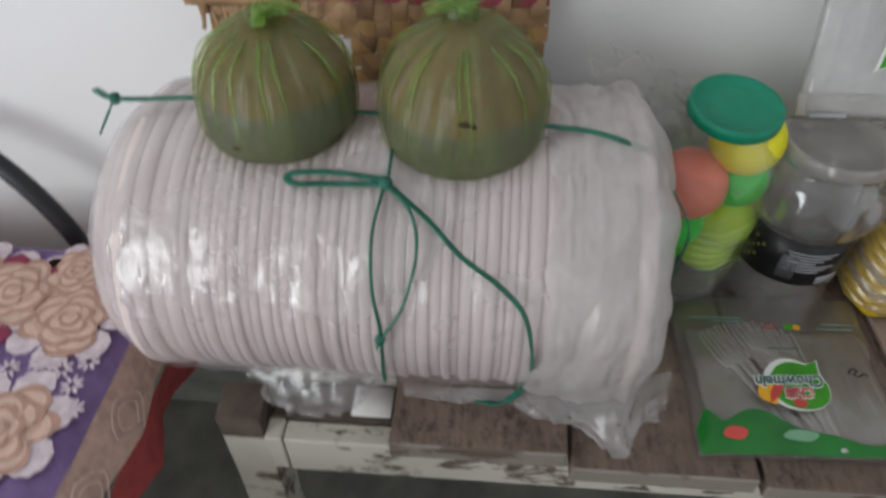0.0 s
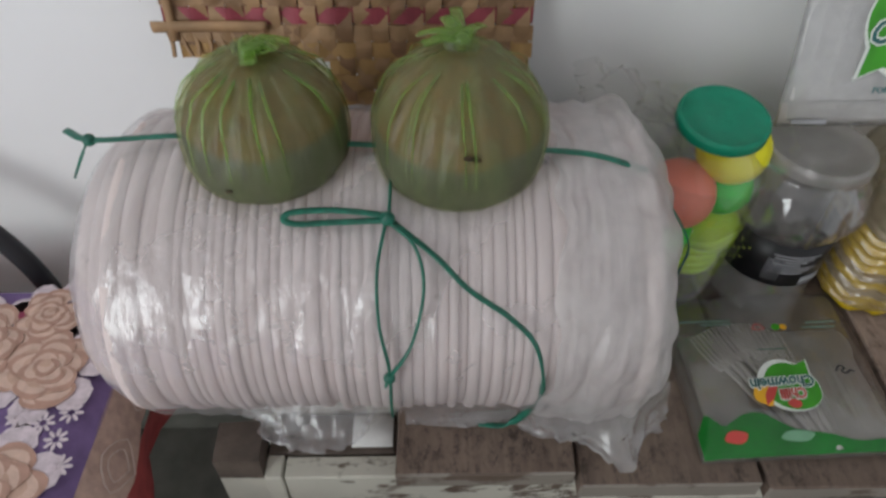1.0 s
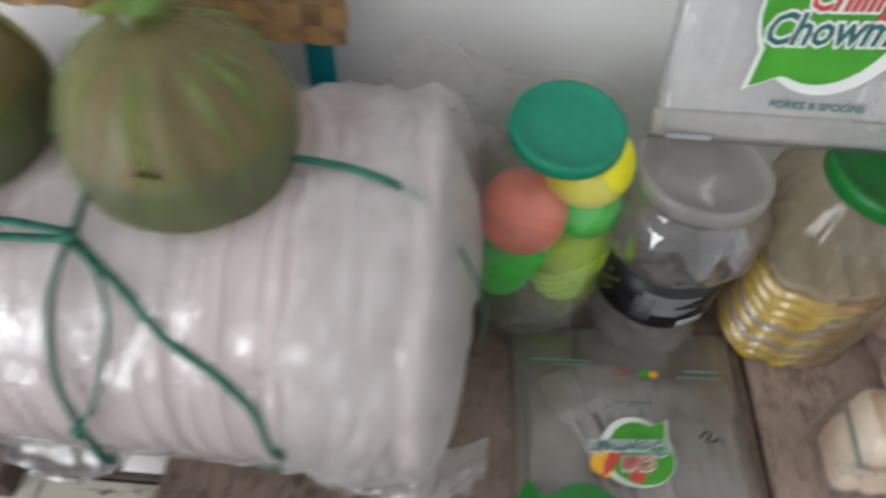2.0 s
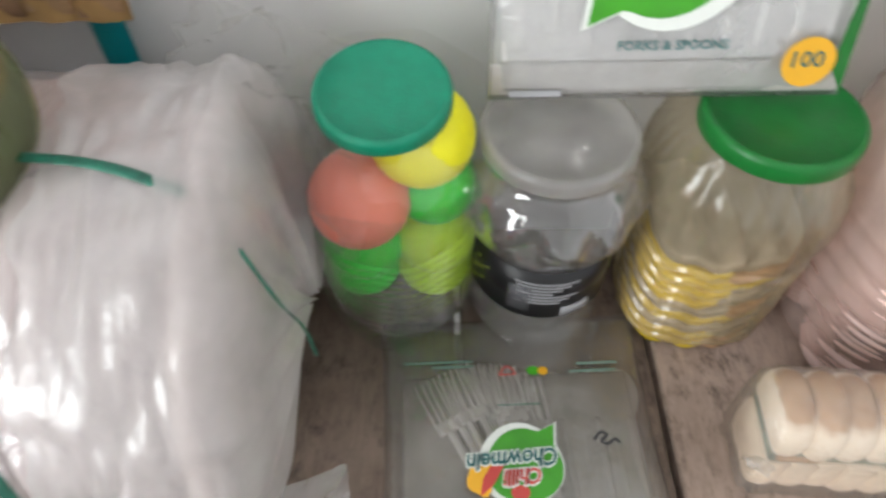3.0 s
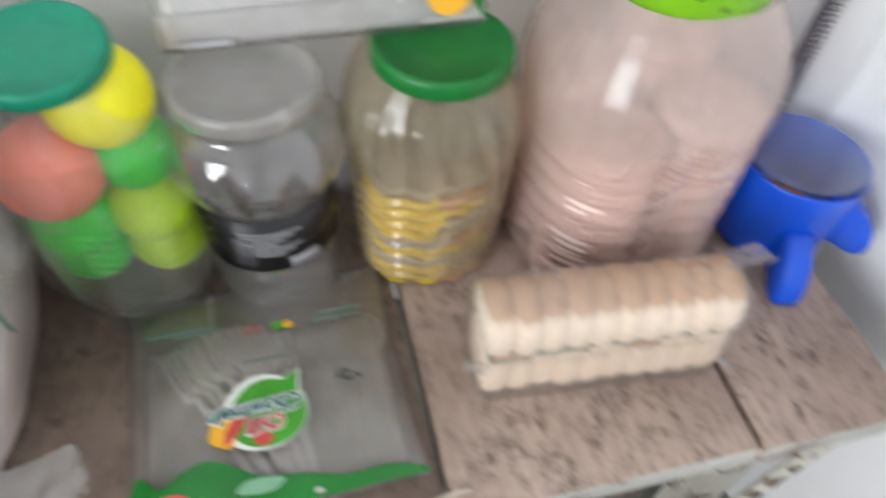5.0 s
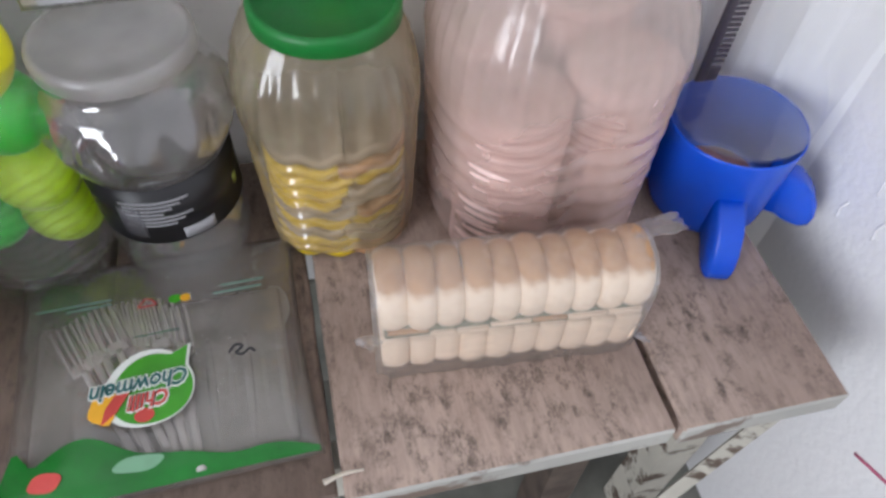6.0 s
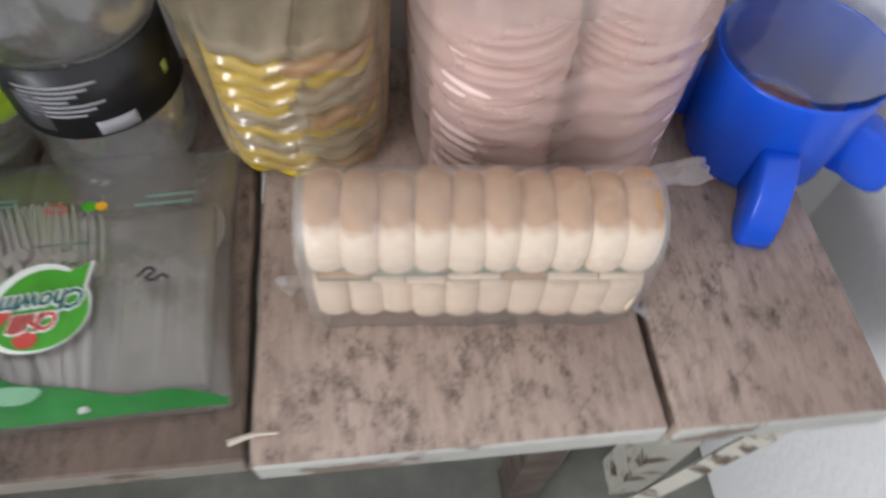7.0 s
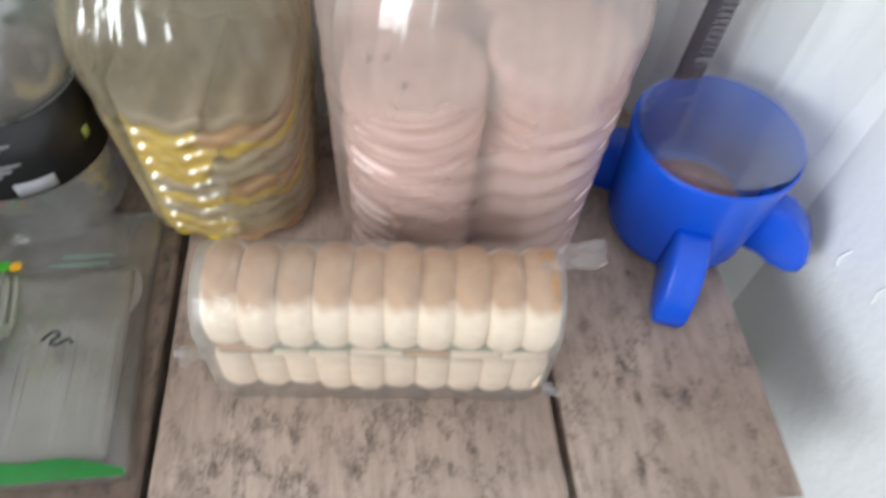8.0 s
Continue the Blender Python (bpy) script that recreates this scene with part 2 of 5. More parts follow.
M_REDCL = plain("red_cloth", (0.42, 0.07, 0.07), 0.9, 0.2, 50, 0.5)
M_BEIGE = plain("beige_border_cloth", (0.52, 0.36, 0.30), 0.9, 0.2, 90, 0.5)
M_ROSE = [plain("rose_print_" + n, c, 0.9, 0.15, 70, 0.4) for n, c in (("dark", (0.45, 0.27, 0.21)), ("mid", (0.55, 0.36, 0.28)), ("pale", (0.63, 0.44, 0.36)))]
M_LACE = plain("lace_print", (0.64, 0.54, 0.58), 0.9, 0.2, 120, 0.4)
M_CRIM = plain("crimson_print", (0.22, 0.03, 0.07), 0.9, 0.2, 60, 0.4)
M_TEALP = plain("teal_packet", (0.0, 0.22, 0.25), 0.3, 0.2)


def rusk():
    m = Mat("sponge_rusk")
    sep = m.t.nodes.new("ShaderNodeSeparateXYZ")
    g = m.t.nodes.new("ShaderNodeTexCoord")
    m.link(g.outputs["Object"], sep.inputs[0])
    n = m.node("ShaderNodeMath")
    n.operation, n.inputs[1].default_value = "MULTIPLY_ADD", 0.006
    m.link(m.noise(120, 3), n.inputs[0]), m.link(sep.outputs[2], n.inputs[2])
    f = m.ramp(n.outputs[0], [(0.0320, (0, 0, 0)), (0.0350, (1, 1, 1))])
    crumb = m.ramp(m.noise(200, 4), [(0.3, (0.84, 0.66, 0.49)), (0.7, (0.92, 0.77, 0.61))])
    crust = m.ramp(m.noise(90, 4), [(0.3, (0.45, 0.245, 0.12)), (0.7, (0.60, 0.36, 0.19))])
    m.colour(m.mix(f, crumb, crust)).set(Roughness=0.85)
    m.bump(m.noise(320, 4), 0.4, 0.001)
    return m.m


M_RUSK = rusk()
# dark colour for the shade between the rusk rows
M_GAPSHADE = plain("gap_shade", (0.20, 0.22, 0.16), 0.8, 0.3, 90, 0.3)
M_SPROUT = plain("green_sprig", (0.10, 0.30, 0.02), 0.5, 0.3, 40, 0.2)


# ---- building helpers ----
def thing(name, label, category, at=(0, 0, 0), rz=0, group=""):
    ob = new(name)
    ob.matrix_world = pose(*at, 0, 0, rz)
    return tagged(ob, label, category, group)


def part(name, bm, mats, parent=None, label="", smooth=True):
    me = bpy.data.meshes.new(name)
    bmesh.ops.recalc_face_normals(bm, faces=bm.faces[:]) if len(bm.faces) < 20000 else None
    bm.to_mesh(me)
    bm.free()
    for m in mats if isinstance(mats, (list, tuple)) else [mats]:
        me.materials.append(m)
    if smooth:
        for p in me.polygons:
            p.use_smooth = True
    ob = new(name, me)
    if parent:
        ob.parent = parent
    if label:
        ob["label"] = label
    return ob


def box(x0, x1, y0, y1, z0, z1, bevel=0.0, segs=2, bm=None):
    own = bm is None
    bm = bm or bmesh.new()
    r = bmesh.ops.create_cube(bm, size=1)
    for v in r["verts"]:
        v.co = Vector(((x0 + x1) / 2 + v.co.x * (x1 - x0), (y0 + y1) / 2 + v.co.y * (y1 - y0), (z0 + z1) / 2 + v.co.z * (z1 - z0)))
    if bevel and own:
        bmesh.ops.bevel(bm, geom=bm.edges[:], offset=bevel, segments=segs, affect="EDGES", profile=0.5)
    return bm


def lathe(profile, segs=48, square=2.0, wob=None, close_top=False, close_bottom=False):
    """Turned body from (radius, z); square > 2 makes the plan a rounded square; wob(angle, z, r) gives the radius."""
    bm = bmesh.new()
    rings = []
    for r, z in profile:
        ring = []
        for i in range(segs):
            a = 2 * math.pi * i / segs
            c, s = math.cos(a), math.sin(a)
            k = (abs(c) ** square + abs(s) ** square) ** (-1 / square)
            rr = (wob(a, z, r) if wob else r) * k
            ring.append(bm.verts.new((rr * c, rr * s, z)))
        rings.append(ring)
    for a, b in zip(rings, rings[1:]):
        for i in range(segs):
            bm.faces.new((a[i], a[(i + 1) % segs], b[(i + 1) % segs], b[i]))
    if close_bottom:
        bm.faces.new(rings[0])
    if close_top:
        bm.faces.new(rings[-1])
    return bm


def smooth_line(pts, n=8):
    """A Catmull-Rom line through the points."""
    p = [Vector(q) for q in pts]
    p = [p[0] * 2 - p[1]] + p + [p[-1] * 2 - p[-2]]
    out = []
    for i in range(1, len(p) - 2):
        for k in range(n):
            t = k / n
            out.append(0.5 * (2 * p[i] + (p[i + 1] - p[i - 1]) * t + (2 * p[i - 1] - 5 * p[i] + 4 * p[i + 1] - p[i + 2]) * t * t + (3 * p[i] - p[i - 1] - 3 * p[i + 1] + p[i + 2]) * t ** 3))
    out.append(p[-2])
    return out


def sweep(pts, wide, thick=None, segs=8, up=(0, 0, 1), n=8, taper=False, bm=None):
    """A rounded band or tube along a line."""
    thick = thick or wide
    line = smooth_line(pts, n)
    bm = bm or bmesh.new()
    rings = []
    for i, p in enumerate(line):
        d = (line[min(i + 1, len(line) - 1)] - line[max(i - 1, 0)]).normalized()
        s = d.cross(Vector(up))
        s = s.normalized() if s.length > 1e-4 else Vector((1, 0, 0))
        u = s.cross(d)
        f = 1 - 0.6 * i / (len(line) - 1) if taper else 1
        rings.append([bm.verts.new(p + f * (s * math.cos(2 * math.pi * k / segs) * wide / 2 + u * math.sin(2 * math.pi * k / segs) * thick / 2)) for k in range(segs)])
    for a, b in zip(rings, rings[1:]):
        for k in range(segs):
            bm.faces.new((a[k], a[(k + 1) % segs], b[(k + 1) % segs], b[k]))
    bm.faces.new(rings[0][::-1])
    bm.faces.new(rings[-1])
    return bm


def flat_shape(pts, m, thick=0.0004, bm=None):
    """A thin printed shape: outline in a plane, set by the pose m."""
    bm = bm or bmesh.new()
    lo = [bm.verts.new(m @ Vector((x, y, 0))) for x, y in pts]
    hi = [bm.verts.new(m @ Vector((x, y, thick))) for x, y in pts]
    bm.faces.new(hi)
    k = len(pts)
    rim = [bm.verts.new(v.co) for v in hi]
    for i in range(k):
        bm.faces.new((lo[i], lo[(i + 1) % k], rim[(i + 1) % k], rim[i]))
    return bm


def lettering(text, size, m, parent, mat, name="lettering", shear=0.0, bold=0.0):
    """Words in the built-in font as a mesh; m places their lower left corner."""
    cu = bpy.data.curves.new(name, "FONT")
    cu.body, cu.size, cu.extrude, cu.shear, cu.offset = text, size, 0.0002, shear, bold
    cu.resolution_u = 2
    tmp = bpy.data.objects.new(name, cu)
    me = bpy.data.meshes.new_from_object(tmp)
    bpy.data.objects.remove(tmp)
    me.transform(m)
    me.materials.clear()
    me.materials.append(mat)
    ob = new(name, me)
    ob.parent = parent
    return ob


def ellipse(cx, cy, rx, ry, n=28, wave=0.0, k=5, turn=0.0):
    return [(cx + rx * (1 + wave * math.sin(k * a + turn)) * math.cos(a), cy + ry * (1 + wave * math.sin(k * a + turn)) * math.sin(a)) for a in (2 * math.pi * i / n for i in range(n))]


def structure(name, bm, mat, label, smooth=False):
    return tagged(part(name, bm, mat, None, label, smooth), label, "", "", "structure")


# ---- the room ----
TOP = 0.45
BACK = 0.575
SIDE = 0.845
structure("floor", box(-1.9, 1.0, -2.1, BACK + 0.15, -0.1, 0), M_CONC, "worn grey concrete floor")
structure("wall_back", box(-1.9, 1.0, BACK, BACK + 0.15, 0, 2.7), M_WALL, "smooth white painted wall behind the bench")
structure("wall_right", box(SIDE, 1.0, -2.0, BACK, 0, 2.7, 0.004), M_WALL_R, "rough white plastered wall beside the bench")
bm = bmesh.new()
foot = []
for k in range(41):
    t = k / 40
    p = Vector((SIDE + 0.002, 0.440, 0)).lerp(Vector((0.725, BACK + 0.002, 0)), t)
    flute = 0.0035 * math.exp(-((t - 0.34) / 0.035) ** 2) + 0.003 * math.exp(-((t - 0.52) / 0.04) ** 2)
    p += Vector((-0.76, -0.65, 0)) * flute
    foot.append((p.x, p.y))
foot.append((SIDE + 0.002, BACK + 0.002))
lo = [bm.verts.new((x, y, 0)) for x, y in foot]
hi = [bm.verts.new((x, y, 2.7)) for x, y in foot]
for k in range(len(foot)):
    bm.faces.new((lo[k], lo[(k + 1) % len(foot)], hi[(k + 1) % len(foot)], hi[k]))
structure("corner_panel", bm, M_GLOSSW, "glossy white painted panel across the corner", False)
bm = box(-1.9, -1.8, -2.0, -1.96, 0, 2.7)
box(-1.9, -1.8, -0.74, BACK, 0, 2.7, bm=bm)
box(-1.9, -1.8, -1.96, -0.74, 2.1, 2.7, bm=bm)
structure("wall_left", bm, M_WALL, "white painted wall with a wide open doorway")
structure("ceiling", box(-1.9, 1.0, -2.1, BACK + 0.15, 2.7, 2.8), M_WALL, "plain white painted ceiling")
structure("wall_front", box(-1.9, 1.0, -2.1, -2.0, 0, 2.7), M_WALL, "white painted wall facing the bench")
structure("ground", box(-80, 80, -80, 80, -0.3, -0.104), M_CONC, "bare grey ground outside the doorway")


# added strip that darkens the wall's foot where dark floor should show
structure("wall_foot_darkener", box(-1.8, 0.84, BACK - 0.008, BACK, 0, 0.24, 0.002), M_CONC, "added dark strip at the wall's foot, standing in for floor")

# pink chalk line and a chip on the rough wall
bm = sweep([(SIDE - 0.0005, 0.239, 0.318), (SIDE - 0.0005, 0.150, 0.362), (SIDE - 0.0005, 0.05, 0.41)], 0.004, 0.0012, up=(1, 0, 0))
tagged(part("chalk_line", bm, plain("pink_chalk", (0.55, 0.12, 0.22), 0.9)), "thin pink chalk line drawn on the plaster", "", "", "structure")


# ---- the bench ----
bench = thing("bench", "old wooden bench with worn planks and chipped white frame", "bench")
# the three left planks: browner, with shade painted into their wood colour
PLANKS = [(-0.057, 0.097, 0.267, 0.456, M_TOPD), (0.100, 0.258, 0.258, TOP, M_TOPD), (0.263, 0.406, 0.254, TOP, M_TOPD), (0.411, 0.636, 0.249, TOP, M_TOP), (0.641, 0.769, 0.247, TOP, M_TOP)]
for x0, x1, y0, z1, mat in PLANKS:
    bm = box(x0, x1, y0, 0.560, z1 - 0.022, z1)
    bmesh.ops.subdivide_edges(bm, edges=[e for e in bm.edges if abs(e.verts[0].co.y - e.verts[1].co.y) > 0.1], cuts=9)
    for v in bm.verts:
        v.co.x += 0.0016 * noise.noise(v.co * 23 + Vector((x0 * 90, 0, 0)))
        v.co.z += 0.0008 * noise.noise(v.co * 17)
    bmesh.ops.bevel(bm, geom=[e for e in bm.edges if e.calc_face_angle(0) > 0.8], offset=0.0016, segments=1, affect="EDGES")
    for f in bm.faces:
        f.material_index = 1 if f.calc_center_median().y < y0 + 0.0008 else 0
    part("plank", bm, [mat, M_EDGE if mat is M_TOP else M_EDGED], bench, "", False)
part("front_rail", box(-0.158, 0.766, 0.279, 0.300, 0.372, 0.4285, 0.002), M_RAIL, bench, "chipped white front rail", False)
part("rail_end", box(-0.176, -0.160, 0.279, 0.302, 0.374, 0.4285, 0.002), M_RAIL, bench, "", False)
part("back_rail", box(-0.176, 0.766, 0.515, 0.537, 0.38, 0.4275, 0.002), M_RAIL, bench, "", False)
part("cross_rail", box(-0.176, -0.060, 0.345, 0.40, 0.385, 0.44, 0.003), M_RAIL, bench, "white painted cross rail", False)
part("inner_board", box(-0.176, -0.060, 0.302, 0.343, 0.395, 0.428, 0.002), M_DARK, bench, "bare dark board", False)


def leg(x0, x1, y0, y1, zt, dark):
    bm = box(x0, x1, y0, y1, 0, zt)
    bmesh.ops.subdivide_edges(bm, edges=[e for e in bm.edges if abs(e.verts[0].co.z - e.verts[1].co.z) > 0.1], cuts=14)
    for v in bm.verts:
        v.co.x += 0.002 * noise.noise(v.co * 20)
        v.co.y += 0.002 * noise.noise(v.co * 20 + Vector((5, 5, 5)))
        if v.co.z > zt - 0.01:
            v.co.z += 0.008 * noise.noise(v.co * 60)
    for f in bm.faces:
        f.material_index = 1 if f.calc_center_median().z > dark else 0
    part("leg", bm, [M_RAIL, M_DARK], bench, "", False)


leg(-0.218, -0.178, 0.283, 0.322, 0.452, 0.425)
leg(-0.218, -0.178, 0.505, 0.545, 0.45, 0.42)
leg(0.725, 0.764, 0.302, 0.340, 0.428, 0.5)
leg(0.600, 0.636, 0.302, 0.340, 0.428, -1)
leg(0.725, 0.764, 0.475, 0.514, 0.428, 0.5)
part("brace", sweep([(0.768, 0.272, 0.415), (0.755, 0.272, 0.33), (0.70, 0.272, 0.03)], 0.028, 0.014, 4, (0, 1, 0)), M_RAIL, bench, "white painted slanting brace", False)

# ---- stack of plates in its bag ----
CY, CZ, RY, RZ = 0.42, 0.568, 0.136, 0.119
bundle = thing("plate_bundle", "stack of white paper plates packed in clear plastic bag", "paper plates")


def skin(x, deg, off=0.0):
    a = radians(deg)
    return Vector((x, CY - (RY + off) * math.cos(a), max(TOP + 0.003, CZ + (RZ + off) * math.sin(a))))


x = -0.283
rng = random.Random(4)
plate_meshes = []
for step in (0.0125, 0.009, 0.0068):
    bm = bmesh.new()
    rings = []
    n = 56
    for rr, xx in ((0.55, 0.0), (0.98, 0.0), (0.995, 0.10), (1.0, 0.45), (0.996, 0.86), (0.98, 0.985), (0.55, 0.985)):
        ring = []
        for i in range(n):
            a = 2 * math.pi * i / n
            ring.append(bm.verts.new((xx * step, -RY * rr * math.cos(a), max(TOP + 0.004 - CZ, RZ * rr * math.sin(a)))))
        rings.append(ring)
    for a, b in zip(rings, rings[1:]):
        for i in range(n):
            bm.faces.new((a[i], a[(i + 1) % n], b[(i + 1) % n], b[i]))
    bm.faces.new(rings[0][::-1]), bm.faces.new(rings[-1])
    first = part("plate", bm, M_PLATE, bundle)
    plate_meshes.append((step, first.data))
    bpy.data.objects.remove(first)
while x < 0.128:
    step, me = plate_meshes[0] if x < -0.21 else rng.choice(plate_meshes[1:] if x < 0.03 else plate_meshes)
    ob = new("plate", me)
    ob.parent = bundle
    grow = 1 + rng.uniform(-0.011, 0.009) - (0.022 if rng.random() < 0.12 else 0)
    if x < -0.26:
        grow *= 0.985 - 6.5 * (-0.26 - x) ** 1.1
    ob.matrix_world = Matrix.Translation((x, CY + rng.uniform(-0.0015, 0.0015), CZ)) @ Matrix.Diagonal((1, grow, min(grow, 1.0), 1))
    x += step


def film_sheet(x0, x1, a0, a1, nx, na, off, wrinkle, edge=None):
    bm = bmesh.new()
    grid = []
    for i in range(nx + 1):
        row = []
        for j in range(na + 1):
            u, v = i / nx, j / na
            p = skin(x0 + (x1 - x0) * u, a0 + (a1 - a0) * v, off)
            d = Vector((p.x * 26, p.y * 13, p.z * 13))
            nrm = Vector((0, p.y - CY, p.z - CZ)).normalized()
            p += nrm * (wrinkle * (abs(noise.noise(d)) + 0.5 * abs(noise.noise(d * 2.7)) + 0.10 * abs(noise.noise(d * 6.1))))
            if edge:
                p = edge(p, u, v)
            p.z = max(p.z, TOP + 0.0075 + 0.003 * noise.noise(p * 40))
            row.append(bm.verts.new(p))
        grid.append(row)
    for i in range(nx):
        for j in range(na):
            bm.faces.new((grid[i][j], grid[i + 1][j], grid[i + 1][j + 1], grid[i][j + 1]))
    return bm


def bag_edge(p, u, v):
    # domed closed left end; loose mouth hanging out at the right; hem spread on the planks
    if u < 0.14:
        k = 1 - u / 0.14
        s = math.sqrt(max(0.0, 1 - k * k * 0.98))
        p.y, p.z = CY + (p.y - CY) * (0.25 + 0.75 * s), CZ + (p.z - CZ) * (0.25 + 0.75 * s)
        p.x -= 0.012 * math.sin(k * 1.5)
    if u > 0.86:
        k = (u - 0.86) / 0.14
        ruffle = noise.noise(Vector((p.y * 14, p.z * 14, 2.0)))
        sag = 0.06 + 0.94 * math.sqrt(max(0.0, 1 - k ** 2.4)) * (1 + 0.10 * k * ruffle)
        p.x += 0.010 * k * ruffle - 0.02 * k * k
        p.y, p.z = CY + (p.y - CY) * sag, CZ - 0.01 * k + (p.z - CZ) * sag
    return p


part("bag", film_sheet(-0.296, 0.173, -28, 208, 150, 90, 0.002, 0.006, bag_edge), M_FILM, bundle, "crinkled clear plastic bag")


def mouth_edge(p, u, v):
    # gathered milky mouth of the bag, folded over the end of the stack
    k = max(0.0, (u - 0.60) / 0.40)
    fold = noise.noise(Vector((p.y * 16, p.z * 16, 4.0))) + 0.5 * noise.noise(Vector((p.y * 40, p.z * 40, 9.0)))
    sag = 0.05 + 0.95 * math.sqrt(max(0.0, 1 - k ** 2.6)) * (1 + 0.12 * k * fold)
    p.x += 0.016 * k * fold - 0.012 * k * k + 0.06 * max(0.0, 0.30 - u) * fold
    sag *= 1 + 0.035 * min(1.0, u * 3) * (abs(noise.noise(Vector((p.x * 20, p.y * 34, p.z * 22)))) - 0.2)
    p.y, p.z = CY + (p.y - CY) * sag, CZ - 0.015 * k + (p.z - CZ) * sag
    return p


part("bag_mouth", film_sheet(0.062, 0.177, -30, 175, 60, 90, 0.0045, 0.010, mouth_edge), M_MILKY, bundle, "gathered milky mouth of the bag")
# crumpled spare film that stands up beside the jar
bm = bmesh.new()
grid = []
for i in range(31):
    row = []
    for j in range(25):
        u, v = i / 30, j / 24
        q = Vector((0.10 + 0.10 * u, 0.455 + 0.085 * v, 0.672 - 0.035 * u * u + 0.012 * v))
        c = noise.noise(Vector((u * 3.5, v * 3.5, 11.0)))
        d = noise.noise(Vector((u * 9, v * 9, 17.0)))
        q += Vector((0.010 * d, 0.008 * c, 0.018 * abs(c) + 0.008 * abs(d)))
        row.append(bm.verts.new(q))
    grid.append(row)
for i in range(30):
    for j in range(24):
        bm.faces.new((grid[i][j], grid[i + 1][j], grid[i + 1][j + 1], grid[i][j + 1]))
part("bag_tail", bm, M_TAIL, bundle, "crumpled tail of the plastic bag")


def flap(name, line, depth, n, seed):
    """Loose ragged film that spills from the stack's foot over the planks; line runs along the foot."""
    pts = smooth_line(line, n)
    bm = bmesh.new()
    rows = []
    for i, p in enumerate(pts):
        f = i / (len(pts) - 1)
        reach = depth(f)
        col = []
        for j in range(13):
            k = j / 12
            r = noise.noise(Vector((f * 9, k * 3, seed)))
            r2 = noise.noise(Vector((f * 26, k * 8, seed + 7)))
            q = Vector((p.x + 0.012 * k * r, p.y - reach * k * (1 + 0.25 * r2), p.z * (1 - k) ** 2 + (1 - (1 - k) ** 2) * (TOP + 0.009) + 0.007 * abs(r) + 0.006 * abs(r2) * (0.3 + k)))
            col.append(bm.verts.new(q))
        rows.append(col)
    for a, b in zip(rows, rows[1:]):
        for j in range(12):
            bm.faces.new((a[j], b[j], b[j + 1], a[j + 1]))
    return part(name, bm, M_FILM, bundle, "loose ragged end of the bag")


flap("bag_flap", [(0.050, 0.318, 0.50), (0.10, 0.312, 0.51), (0.15, 0.314, 0.51), (0.186, 0.335, 0.49)], lambda f: 0.010 + 0.038 * min(1, f * 1.5) * (0.75 + 0.35 * math.sin(f * 14)) * (1 - 0.75 * max(0.0, f - 0.7) / 0.3), 14, 3.0)
flap("bag_flap", [(-0.195, 0.335, 0.485), (-0.15, 0.325, 0.49), (-0.10, 0.325, 0.485), (-0.070, 0.335, 0.47)], lambda f: 0.034 * math.sin(math.pi * min(1, f * 0.9 + 0.08)) + 0.004, 14, 9.0)
flap("bag_flap", [(-0.05, 0.318, 0.475), (0.0, 0.315, 0.475), (0.05, 0.318, 0.475)], lambda f: 0.006, 10, 5.0)

# string: one run along the top, one round the middle, a bow, a loop and a long tail
string = thing("string", "dark green plastic string tied round the plate bundle", "string")


def on_skin(pts, off=0.009):
    return [skin(x, a, off) for x, a in pts]


RW, RT = 0.0065, 0.0025
part("strand", sweep([(-0.302, 0.432, 0.694)] + on_skin([(-0.276, 89), (-0.216, 91), (-0.15, 90), (-0.087, 87), (-0.02, 86), (0.061, 84), (0.098, 81.5)]) + [Vector((0.132, 0.388, 0.689))], RW, RT), M_STRING, string)
part("strand", sweep(on_skin([(-0.056, 150), (-0.056, 120), (-0.055, 90), (-0.056, 62)]), RW, RT, up=(1, 0, 0)), M_STRING, string)
part("bow", sweep(on_skin([(-0.058, 61.5), (-0.092, 63), (-0.122, 62.5), (-0.128, 60.5), (-0.120, 59), (-0.092, 59.5), (-0.058, 60)], 0.011), 0.006, 0.003), M_STRING, string)
part("strand", sweep(on_skin([(-0.058, 60.4), (-0.064, 45.4), (-0.063, 29.1), (-0.057, 14), (-0.057, -4), (-0.057, -14)]), 0.007, RT, up=(1, 0, 0)), M_STRING, string)
part("strand", sweep(on_skin([(-0.056, 59.5), (-0.038, 52.3), (-0.032, 40.1), (-0.041, 23), (-0.056, 11.5), (-0.06, 7)], 0.010), 0.0055, RT, up=(1, 0, 0)), M_STRING, string)
part("tail", sweep(on_skin([(-0.054, 60), (-0.024, 49.7), (-0.001, 40), (0.027, 31.6), (0.046, 22.6), (0.054, 8)]) + [Vector((0.056, 0.291, 0.54)), Vector((0.052, 0.303, 0.495)), Vector((0.038, 0.307, 0.468)), Vector((0.015, 0.312, 0.462))], 0.0065, RT, up=(0.6, 0, 0.8)), M_STRING, string)
part("strand", sweep([(0.150, 0.378, 0.668), (0.168, 0.362, 0.640), (0.1735, 0.370, 0.60), (0.1735, 0.376, 0.558)], 0.0022, 0.0012), M_STRING, string)
for p, r in ((skin(-0.057, 60.5, 0.011), 0.0055), (skin(-0.279, 89, 0.009), 0.005), (skin(-0.057, 11, 0.011), 0.0045)):
    bm = bmesh.new()
    bmesh.ops.create_uvsphere(bm, u_segments=10, v_segments=8, radius=r, matrix=Matrix.Translation(p))
    part("knot", bm, M_STRING, string)
